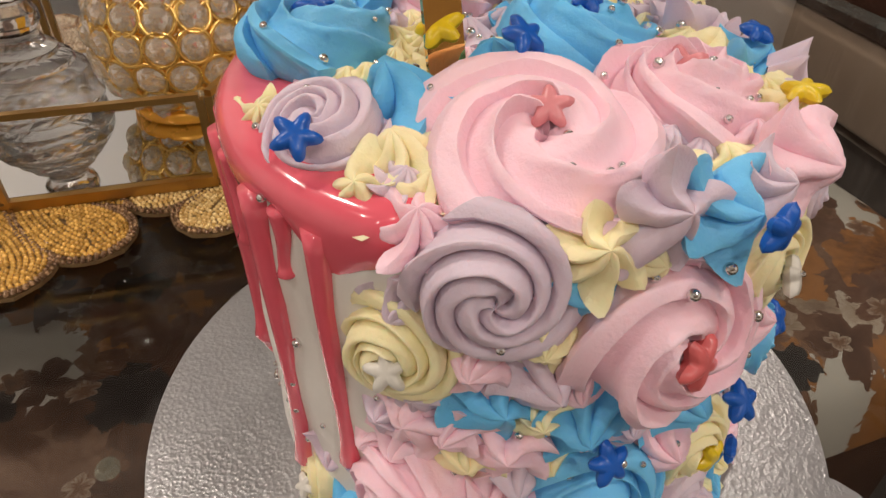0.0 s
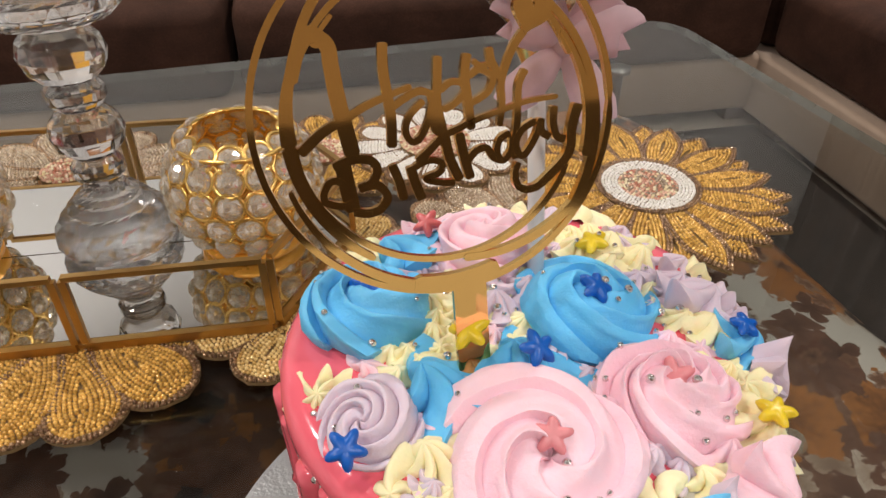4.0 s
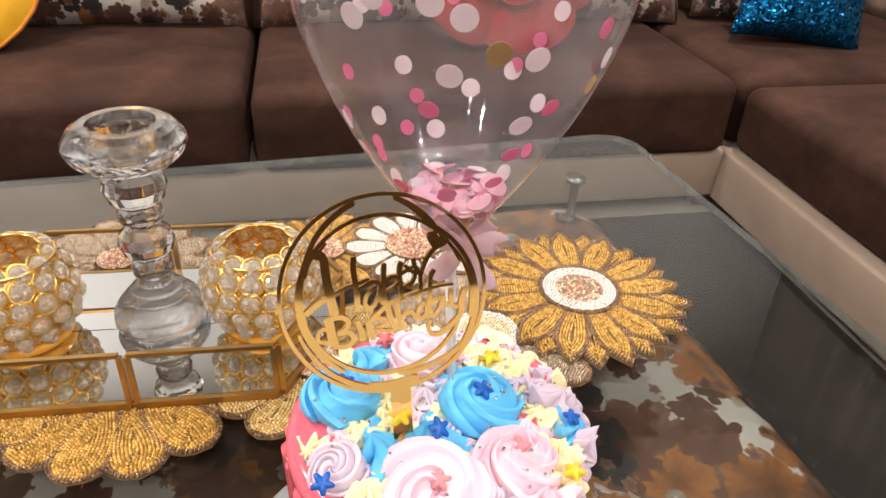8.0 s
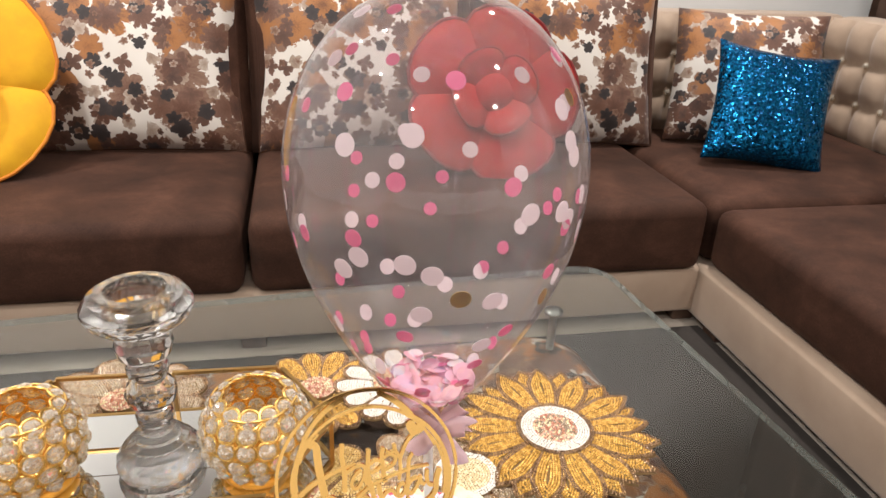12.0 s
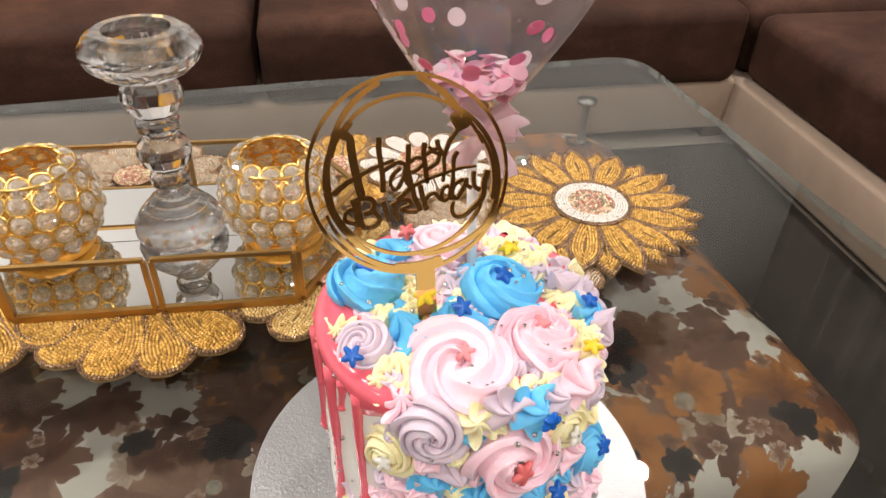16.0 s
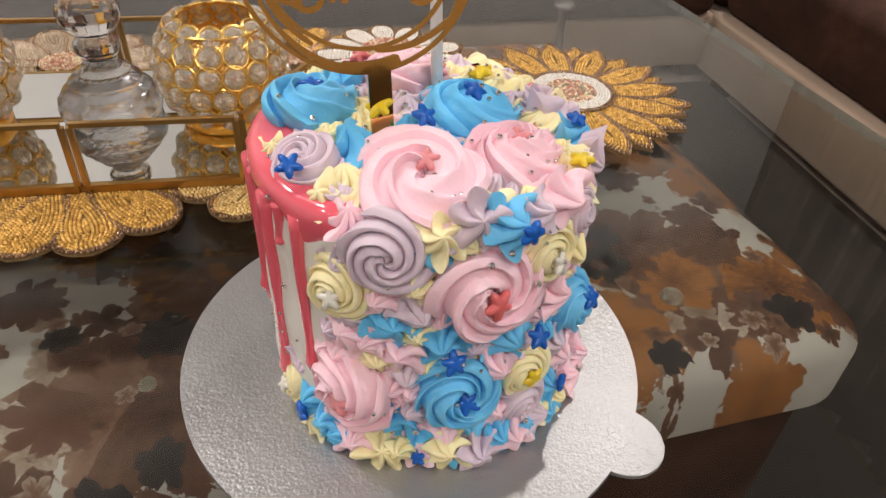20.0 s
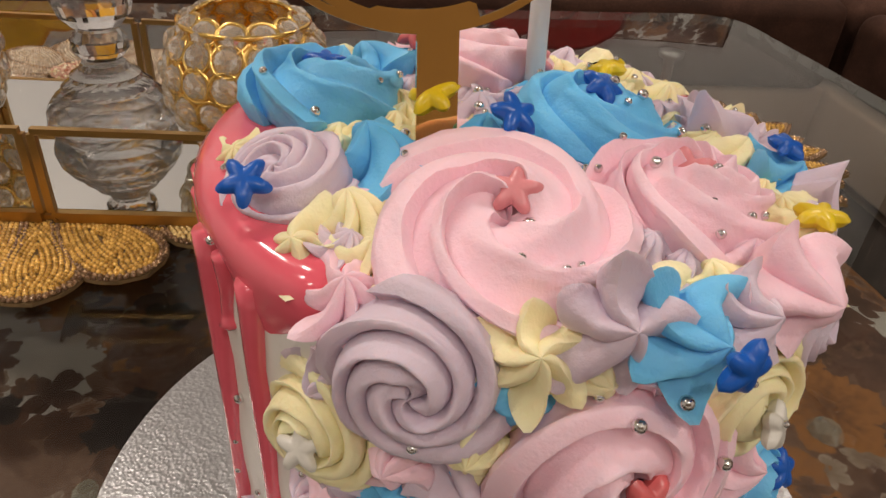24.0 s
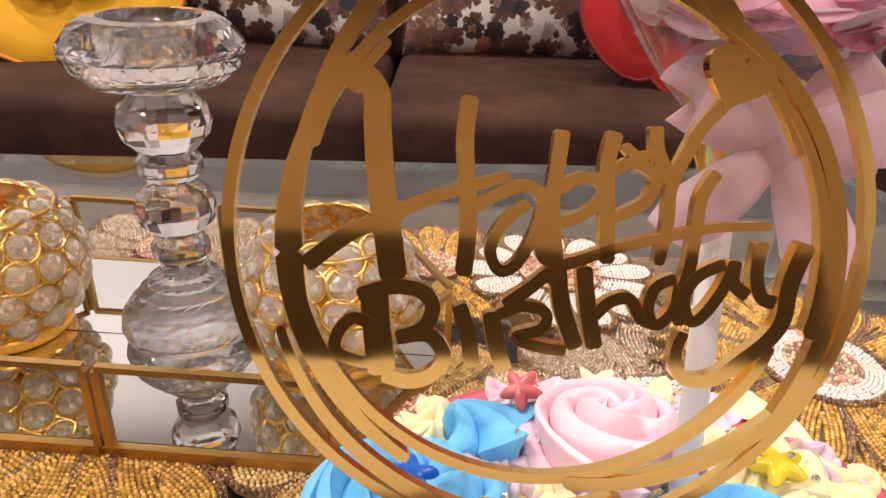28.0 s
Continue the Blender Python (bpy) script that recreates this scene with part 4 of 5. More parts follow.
def build_candle_holder(x, y):
    t = thing("crystal_candle_holder", pose(x, y, PLATE_Z, 0, 0, 8), "tall clear faceted crystal candle holder on mirror tray", "candle holder")

    def ball(r, z, squash, n, rows=7, cut=0.97):
        prof = [(r * math.sin(math.pi * (0.08 + 0.84 * i / rows)), z - r * squash * math.cos(math.pi * (0.08 + 0.84 * i / rows))) for i in range(rows + 1)]
        return [(0.0003, prof[0][1])] + prof + [(0.0003, prof[-1][1])]
    rows = (("base_dome", [(0.0003, 0.0), (0.034, 0.0), (0.0395, 0.0035), (0.0415, 0.0095), (0.0400, 0.0180), (0.0350, 0.0255), (0.0290, 0.0300), (0.0285, 0.0330), (0.0225, 0.0375), (0.0218, 0.0405), (0.0160, 0.0440), (0.0135, 0.0480), (0.0003, 0.0485)], 22),
            ("lower_bead", ball(0.0180, 0.0600, 0.70, 14, 5), 14),
            ("crystal_ball", ball(0.0240, 0.0870, 0.82, 14, 6), 14),
            ("middle_bead", ball(0.0195, 0.1135, 0.66, 14, 5), 14),
            ("crystal_ball", ball(0.0265, 0.1400, 0.80, 14, 6), 14))
    for name, prof, n in rows:
        v, f = lathe(prof, n, False, 0.5 if name == "base_dome" else 0.0)
        put(name, raw_mesh(name, v, f, CRYSTAL_BASE if name == "base_dome" else CRYSTAL, None, False), t)
    prof = [(0.0003, 0.1585), (0.022, 0.159), (0.036, 0.1630), (0.0445, 0.1705), (0.0485, 0.1790), (0.0480, 0.1830), (0.0415, 0.1925), (0.0350, 0.1965), (0.0265, 0.197), (0.0250, 0.1900), (0.0240, 0.1730), (0.0003, 0.172)]
    v, f = lathe(prof, 24, False, 0.5)
    put("candle_cup", raw_mesh("candle_cup", v, f, CRYSTAL, None, False), t, label="wide faceted crystal cup")


build_candle_holder(-0.300, 0.217)


def build_votive(name, x, y, turn, label):
    t = thing(name, pose(x, y, PLATE_Z, 0, 0, turn), label, "candle bowl", "gold crystal candle bowls")
    big_r, zc = 0.049, 0.047
    v, f = lathe([(0.0003, 0.0), (0.033, 0.0), (0.037, 0.002), (0.038, 0.008), (0.036, 0.010), (0.030, 0.009), (0.0003, 0.008)], 32)
    put("foot", raw_mesh("foot", v, f, GOLD_BASE), t, label="polished gold foot")
    ring = [(math.cos(2 * math.pi * i / 18), math.sin(2 * math.pi * i / 18), 0) for i in range(18)]
    gr = 0.0097
    rv, rf = tube([(gr * a, gr * b, 0) for a, b, c in ring], 0.0017, 6, True)
    ring_me = raw_mesh("gold_ring", rv, rf, GOLD_WIRE)
    gv, gf = lathe([(0.0003, -0.0046), (gr * 0.55, -0.0020), (gr * 0.97, 0.0), (gr * 0.70, 0.0040), (gr * 0.36, 0.0060), (0.0003, 0.0066)], 8, False, 0.5)
    gem_me = raw_mesh("crystal", gv, gf, GEM, None, False)
    rows = ((-0.76, 11), (-0.46, 14), (-0.155, 16), (0.15, 16), (0.44, 14), (0.68, 12))
    for k, (lat, n) in enumerate(rows):
        rr, zz = big_r * math.cos(lat * 1.15), zc + big_r * math.sin(lat * 1.15)
        for j in range(n):
            a = 360.0 * (j + 0.5 * (k % 2)) / n
            ca, sa = math.cos(radians(a)), math.sin(radians(a))
            m = Matrix.Translation((rr * ca, rr * sa, zz)) @ Vector((ca * math.cos(lat * 1.15), sa * math.cos(lat * 1.15), math.sin(lat * 1.15))).to_track_quat("Z", "Y").to_matrix().to_4x4()
            g = put("crystal", gem_me, t, m)
            put("gold_ring", ring_me, g)
    rr = 0.0395
    v, f = tube([(rr * a, rr * b, zc + 0.0365) for a, b, c in [(math.cos(2 * math.pi * i / 40), math.sin(2 * math.pi * i / 40), 0) for i in range(40)]], 0.0016, 8, True)
    put("rim", raw_mesh("rim", v, f, GOLD_WIRE), t, label="gold wire rim")
    for z, r2 in ((0.012, 0.026), (0.022, 0.0425), (0.038, 0.0475), (0.056, 0.0475), (0.072, 0.0425)):
        v, f = tube([(r2 * math.cos(2 * math.pi * i / 40), r2 * math.sin(2 * math.pi * i / 40), z) for i in range(40)], 0.0009, 6, True)
        put("hoop", raw_mesh("hoop", v, f, GOLD_WIRE), t)
    v, f = lathe([(0.0003, 0.0105), (0.026, 0.0110), (0.0345, 0.0180), (0.0385, 0.0250), (0.0395, 0.0290), (0.0388, 0.0290), (0.0375, 0.0255), (0.0335, 0.0190), (0.025, 0.0122), (0.0003, 0.0118)], 36)
    put("candle_cup", raw_mesh("candle_cup", v, f, GOLD_LINER), t, label="gold inner cup")


build_votive("crystal_candle_bowl", -0.205, 0.232, 0, "round gold bowl set with crystals on mirror tray")
build_votive("crystal_candle_bowl", -0.405, 0.172, 11, "round gold bowl set with crystals beside candle holder")

# ---------------------------------------------------------------- the cake
CX, CY = -0.0095, 0.008
BODY_R, BASE_Z, TOP_Z = 0.0800, TABLE_Z + 0.0045, 0.594


def build_board():
    t = thing("cake_board", pose(-0.010, 0.0, TABLE_Z + 0.0003), "round silver foil cake board with small round tab on glass table", "cake board")
    n = 96
    pts = []
    a_tab = radians(-22)
    for i in range(n):
        a = 2 * math.pi * i / n
        pts.append((0.131 * math.cos(a), 0.131 * math.sin(a)))
    part("board", slab(pts, 0.0, 0.0032, 0.0008), FOIL, t, smooth=False)
    part("tab", slab([(0.129 * math.cos(a_tab) + 0.0215 * math.cos(2 * math.pi * i / 36), 0.129 * math.sin(a_tab) + 0.0215 * math.sin(2 * math.pi * i / 36)) for i in range(36)], 0.0001, 0.0029, 0.0006), FOIL, t, smooth=False)


build_board()

cake = thing("birthday_cake", pose(CX, CY, 0), "tall round birthday cake with pink drip glaze and pastel cream flowers", "cake")


def build_cake_body():
    prof = [(0.0003, BASE_Z), (BODY_R - 0.001, BASE_Z), (BODY_R, BASE_Z + 0.002)]
    prof += [(BODY_R + 0.0006 * math.sin(i * 1.7), BASE_Z + 0.002 + (TOP_Z - BASE_Z - 0.008) * i / 10) for i in range(1, 11)]
    prof += [(BODY_R - 0.002, TOP_Z - 0.002), (BODY_R - 0.006, TOP_Z), (0.0003, TOP_Z)]
    v, f = lathe(prof, 80)
    put("cake_body", raw_mesh("cake_body", v, f, WHITE_CREAM), cake, label="smooth white cream side")
    # glaze sheet with an uneven lip
    n = 140
    verts, faces = [], []
    rows = 12
    for j in range(n):
        a = 2 * math.pi * j / n
        lip = 0.010 + 0.004 * math.sin(a * 9 + 1) + 0.003 * math.sin(a * 17)
        deg = (math.degrees(a) + 180) % 360 - 180
        hang = min(1.0, max(0.0, (deg - 35) / 8)) if deg > -40 else min(1.0, max(0.0, (-101 - deg) / 8))
        for i in range(rows + 1):
            k = i / rows
            if k < 0.6:
                r, z = (BODY_R - 0.004) * (0.35 + 0.65 * k / 0.6), TOP_Z + 0.0022 + 0.0004 * math.sin(a * 7)
            elif k < 0.8:
                b = (k - 0.6) / 0.2 * math.pi / 2
                r, z = BODY_R - 0.004 + 0.0062 * math.sin(b), TOP_Z - 0.004 + 0.0062 * math.cos(b)
            else:
                b = (k - 0.8) / 0.2
                r, z = BODY_R + 0.0022 * (1 - 0.9 * b ** 3), TOP_Z - 0.004 - lip * b
            if k > 0.6:
                r, z = (BODY_R - 0.010) * (1 - hang) + r * hang, (TOP_Z + 0.0005) * (1 - hang) + z * hang
            elif hang < 1:
                r *= 0.88 + 0.12 * hang
            verts.append((r * math.cos(a), r * math.sin(a), z))
    w = rows + 1
    for j in range(n):
        j2 = (j + 1) % n
        for i in range(rows):
            faces.append((j * w + i, j * w + i + 1, j2 * w + i + 1, j2 * w + i))
    put("glaze_sheet", raw_mesh("glaze_sheet", verts, faces, GLAZE), cake, label="glossy pink glaze")
    # runs of glaze
    for deg, length, width in ((-122, 0.092, 0.0036), (-131, 0.022, 0.0030), (-139, 0.118, 0.0042), (-153, 0.030, 0.003), (-162, 0.085, 0.0046), (-171, 0.105, 0.0038), (179, 0.055, 0.0044), (165, 0.085, 0.0042), (150, 0.06, 0.004), (133, 0.09, 0.0042), (115, 0.06, 0.004)):
        a = radians(deg)
        pts, count = [], 16
        for i in range(count + 1):
            k = i / count
            wob = 0.02 * math.sin(k * 5 + deg) * k
            pts.append(((BODY_R + 0.0004) * math.cos(a + wob), (BODY_R + 0.0004) * math.sin(a + wob), TOP_Z - 0.008 - length * k))
        v, f = tube(pts, lambda k, w=width * 0.82: w * (1.25 - 0.75 * k) if k < 0.55 else w * (0.84 + 0.45 * math.exp(-((k - 0.95) / 0.07) ** 2)) * (0.55 if k > 0.995 else 1), 10)
        put("glaze_drip", raw_mesh("glaze_drip", v, f, GLAZE), cake)


build_cake_body()


def swirl_mesh(name, R, H, arms, turns, seed, mat, thin=0.0):
    """A piped rosette: broad bands that wind into the middle. thin: 0 for round ridges, 1 for petals with a thin lip."""
    rnd = random.Random(seed)
    nr, per = 26, 14
    nt = arms * per
    amp = [rnd.uniform(0.75, 1.2) for _ in range(arms)]
    gap = [rnd.uniform(-0.24, 0.24) for _ in range(arms)]
    reach = [rnd.uniform(-0.07, 0.09) for _ in range(arms)]
    tip = [rnd.choice((0.05, 0.10, 0.18)) * thin for _ in range(arms)]
    phase = [rnd.uniform(0, 6.283) for _ in range(arms)]
    lean = rnd.uniform(0, 6.283)
    verts, faces = [], []
    for i in range(nr + 1):
        k = i / nr
        for j in range(nt):
            arm, c = divmod(j, per)
            u = c / (per - 1)
            th = 2 * math.pi / arms * (arm + gap[arm] * (1 - u) + gap[(arm + 1) % arms] * u + u * 0.985) - 2 * math.pi * turns * (1 - k) ** 0.85
            soft = 1 - abs(2 * u ** 1.2 - 1) ** 3.0
            lip = u ** 1.7 if u < 0.97 else 0.90
            ridge = (soft * (1 - thin) + lip * thin) * amp[arm]
            env = 0.42 + 0.58 * math.sin(math.pi * min(1.0, 0.12 + 0.70 * k))
            wave = (0.06 * math.sin(7 * k + phase[arm]) + 0.04 * thin * math.sin(19 * k + phase[arm] * 2) + 0.02 * math.sin(41 * k + phase[arm] * 3)) * u * u
            body = 0.22 + 0.66 * (1 - k ** 2.1) ** 0.75
            hollow = -0.48 * math.exp(-(k / 0.17) ** 2) * thin + (0.22 * math.exp(-(k / 0.10) ** 2) - 0.20 * math.exp(-((k - 0.20) / 0.08) ** 2)) * (1 - thin)
            edge = -0.30 * max(0.0, (k - 0.86) / 0.14) ** 2
            z = H * (body + ((0.46 - 0.14 * thin) * ridge - 0.12) * env + hollow + edge + wave + 0.06 * k * math.cos(th - lean))
            spike = tip[arm] * math.exp(-((u - 0.74) / 0.13) ** 2) * max(0.0, (k - 0.6) / 0.4)
            r = R * k * (0.86 + (0.17 * ridge + reach[arm] * math.sin(math.pi * u)) * k ** 0.8 + 0.6 * wave * k + spike)
            verts.append((r * math.cos(th), r * math.sin(th), z + 0.25 * spike * H))
    for j in range(nt):
        x, y, z = verts[nr * nt + j]
        verts.append((x * 0.84, y * 0.84, -0.35 * H))
    for i in range(1, nr + 2):
        for j in range(nt):
            j2 = (j + 1) % nt
            faces.append(((i - 1) * nt + j, i * nt + j, i * nt + j2, (i - 1) * nt + j2))
    me = raw_mesh(name, verts, faces, mat)
    me.set_sharp_from_angle(angle=radians(52))
    return me


def drop_mesh(name, R, H, arms, twist, seed, mat):
    """A piped star drop: thin ruffled petals that fold up out of deep grooves into a small bent peak."""
    rnd = random.Random(seed)
    nr, per = 12, 10
    nt = arms * per
    amp = [rnd.uniform(0.72, 1.25) for _ in range(arms)]
    slip = [rnd.uniform(-0.16, 0.16) for _ in range(arms)]
    curl = [rnd.uniform(0.05, 0.62) for _ in range(arms)]
    fold = [rnd.uniform(0.30, 0.70) for _ in range(arms)]
    bend = rnd.uniform(0, 6.283)
    verts, faces = [], []
    for i in range(nr + 1):
        v = 1 - i / nr
        for j in range(nt):
            arm, c = divmod(j, per)
            u = c / per
            f = fold[arm]
            peak = u / f if u < f else (1 - u) / (1 - f)
            rib = (0.55 * peak + 0.45 * math.sin(math.pi / 2 * peak) ** 0.6) * amp[arm]
            th = 2 * math.pi / arms * (arm + u + slip[arm] * math.sin(math.pi * u) + twist * v)
            rad = (1 - v) ** 0.62 * (1 - 0.22 * math.sin(math.pi * v))
            deep = 0.50 * (1 - v) ** 0.22
            r = R * rad * (1 - deep + deep * rib * 1.08) + 0.03 * R * math.sin(3 * th + 11 * v + seed) * (1 - v)
            z = H * (v ** 1.25 + curl[arm] * rib * (1 - v) ** 1.6 - 0.16 * (1 - rib) * (1 - v) ** 0.6)
            tip = 0.22 * R * v ** 3
            verts.append((r * math.cos(th) + tip * math.cos(bend), r * math.sin(th) + tip * math.sin(bend), z))
    for j in range(nt):
        x, y, z = verts[nr * nt + j]
        verts.append((x * 0.6, y * 0.6, -0.55 * H))
    for i in range(1, nr + 2):
        for j in range(nt):
            j2 = (j + 1) % nt
            faces.append(((i - 1) * nt + j, i * nt + j, i * nt + j2, (i - 1) * nt + j2))
    me = raw_mesh(name, verts, faces, mat)
    me.set_sharp_from_angle(angle=radians(48))
    return me


def star_mesh(name, R, mat):
    """A puffed five-pointed sugar star."""
    n = 40
    verts, faces = [], []
    rings = 6
    for side in (1, -1):
        for i in range(rings + 1):
            k = i / rings
            for j in range(n):
                a = 2 * math.pi * j / n
                r = R * (0.77 + 0.23 * math.cos(5 * a))
                verts.append((r * k * math.cos(a), r * k * math.sin(a), side * R * 0.34 * math.sqrt(max(0, 1 - k ** 3))))
    per = (rings + 1) * n
    for s in range(2):
        for i in range(1, rings + 1):
            for j in range(n):
                j2 = (j + 1) % n
                q = (s * per + (i - 1) * n + j, s * per + i * n + j, s * per + i * n + j2, s * per + (i - 1) * n + j2)
                faces.append(q if s == 0 else q[::-1])
    return raw_mesh(name, verts, faces, mat)


STAR_ME = {c: star_mesh("sugar_star", 0.0062, STARS[c]) for c in STARS}
LABELS = {"blue": "sky blue", "pink": "pale pink", "lilac": "dusty lilac", "cream": "pale yellow"}
SEED = [0]
PLACED = []


def flower(colour, kind, at, normal, R):
    SEED[0] += 1
    rnd = random.Random(SEED[0] * 17)
    spin = rnd.uniform(0, 360)
    m = Matrix.Translation(at) @ Vector(normal).to_track_quat("Z", "Y").to_matrix().to_4x4() @ pose(0, 0, 0, rnd.uniform(-12, 12), rnd.uniform(-12, 12), spin)
    if kind in "sr":
        thin = 0.45 if kind == "r" else {"pink": 0.95, "blue": 0.8, "lilac": 0.60, "cream": 0.60}[colour]
        arms = (4 if R > 0.026 else rnd.choice((5, 5, 6))) if thin > 0.7 else rnd.choice((4, 5))
        me = swirl_mesh("cream_rosette", R * 1.06, min(R * 0.70, 0.0155), arms, (rnd.uniform(0.62, 0.74) if thin > 0.7 else rnd.uniform(0.95, 1.10)), SEED[0], CREAMS[colour], thin)
        ob = put("cream_rosette", me, cake, m, LABELS[colour] + " piped cream rosette")
    else:
        me = drop_mesh("cream_star_drop", R * 1.45, R * 0.92, rnd.choice((5, 5, 6, 7)), rnd.uniform(0.2, 0.9), SEED[0], CREAMS[colour])
        ob = put("cream_star_drop", me, cake, m, LABELS[colour] + " piped cream drop")
    PLACED.append((Vector(at), R))
    return ob


# x, y on the cake's top, radius, kind
TOP_FLOWERS = {}
TOP_FLOWERS["blue"] = [(-0.064, 0.013, 0.0235, "s"), (-0.034, -0.022, 0.0145, "d"), (-0.009, -0.013, 0.0160, "d"), (0.012, 0.023, 0.0265, "s"), (0.062, 0.014, 0.0105, "d"), (-0.058, 0.046, 0.012, "d")]
TOP_FLOWERS["cream"] = [(-0.071, -0.026, 0.0088, "d"), (-0.043, -0.055, 0.0085, "d"), (-0.033, -0.047, 0.0090, "d"), (-0.039, -0.012, 0.0085, "d"), (-0.024, -0.006, 0.0080, "d"), (0.029, -0.051, 0.0092, "d"), (0.006, -0.019, 0.0078, "d"),
              (0.061, -0.020, 0.0115, "d"), (0.051, 0.017, 0.0088, "d"), (0.008, 0.058, 0.0092, "d"), (0.020, 0.062, 0.0090, "d"), (0.019, 0.050, 0.0085, "d"), (0.032, 0.056, 0.0080, "d"), (0.036, 0.068, 0.0090, "d")]
TOP_FLOWERS["lilac"] = [(-0.053, -0.037, 0.0160, "s"), (-0.019, -0.020, 0.0068, "d"), (-0.020, 0.020, 0.0082, "d"), (-0.012, 0.031, 0.0080, "d"), (0.049, 0.034, 0.0122, "d"), (0.042, 0.043, 0.0080, "d"), (0.000, 0.003, 0.0065, "d"), (0.006, 0.044, 0.008, "d"), (0.045, 0.058, 0.0085, "d"), (0.026, 0.076, 0.0080, "d")]
TOP_FLOWERS["pink"] = [(-0.002, -0.044, 0.0285, "s"), (0.036, -0.016, 0.0220, "s"), (-0.026, 0.055, 0.0215, "r"), (-0.028, -0.066, 0.0080, "d"), (-0.021, 0.006, 0.0062, "d")]
# degrees round the cake, height, radius, kind
SIDE_FLOWERS = {}
SIDE_FLOWERS["blue"] = [(-60, 0.595, 0.0100, "d"), (-94, 0.543, 0.0105, "d"), (-76, 0.537, 0.0115, "d"), (-56, 0.533, 0.0115, "d"), (-71, 0.502, 0.0215, "s"), (-19, 0.520, 0.0165, "s"), (-31, 0.478, 0.0105, "d"), (-94, 0.478, 0.0108, "d"),
             (-85, 0.465, 0.0108, "d"), (-125, 0.473, 0.0112, "d"), (-117, 0.463, 0.0090, "d"), (-65, 0.475, 0.0098, "d"), (-55, 0.464, 0.0085, "d")]
SIDE_FLOWERS["cream"] = [(-45, 0.575, 0.0150, "s"), (-110, 0.557, 0.0160, "s"), (-80, 0.590, 0.0090, "d"), (-86, 0.570, 0.0098, "d"), (-86, 0.538, 0.0080, "d"), (-99, 0.520, 0.0082, "d"), (-47, 0.503, 0.0145, "s"), (-137, 0.468, 0.0135, "s"),
              (-100, 0.465, 0.0080, "d"), (-70, 0.463, 0.0082, "d"), (-46, 0.464, 0.0084, "d"), (-26, 0.560, 0.0085, "d")]
SIDE_FLOWERS["lilac"] = [(-95, 0.582, 0.0182, "s"), (-70, 0.598, 0.0100, "d"), (-50, 0.596, 0.0078, "d"), (-31, 0.585, 0.0115, "s"), (-86, 0.553, 0.0102, "d"), (-114, 0.528, 0.0090, "d"), (-88, 0.513, 0.0088, "d"), (-67, 0.530, 0.0075, "d"),
              (-45, 0.478, 0.0140, "s"), (-85, 0.486, 0.0088, "d"), (-133, 0.487, 0.0072, "d"), (-114, 0.473, 0.0088, "d"), (-108, 0.464, 0.0082, "d"), (-62, 0.462, 0.0086, "d"), (-29, 0.503, 0.0098, "d")]
SIDE_FLOWERS["pink"] = [(-64.5, 0.564, 0.0240, "s"), (-96, 0.560, 0.0108, "d"), (-107, 0.530, 0.0112, "d"), (-100, 0.530, 0.0092, "d"), (-91, 0.526, 0.0106, "d"), (-108, 0.495, 0.0245, "s"), (-60, 0.517, 0.0120, "d"), (-40, 0.598, 0.0110, "d"),
             (-36, 0.542, 0.0102, "d"), (-22, 0.488, 0.0098, "d"), (-57, 0.480, 0.0098, "d"), (-94, 0.463, 0.0110, "d"), (-75, 0.472, 0.0106, "d"), (-93, 0.503, 0.0086, "d"), (-79, 0.464, 0.0086, "d")]


SIDE_SHIFT = 0.0045


def on_side(deg, z, out=0.0):
    a = radians(deg)
    r = BODY_R + out
    return (r * math.cos(a), r * math.sin(a), z), (math.cos(a), math.sin(a), 0.0)


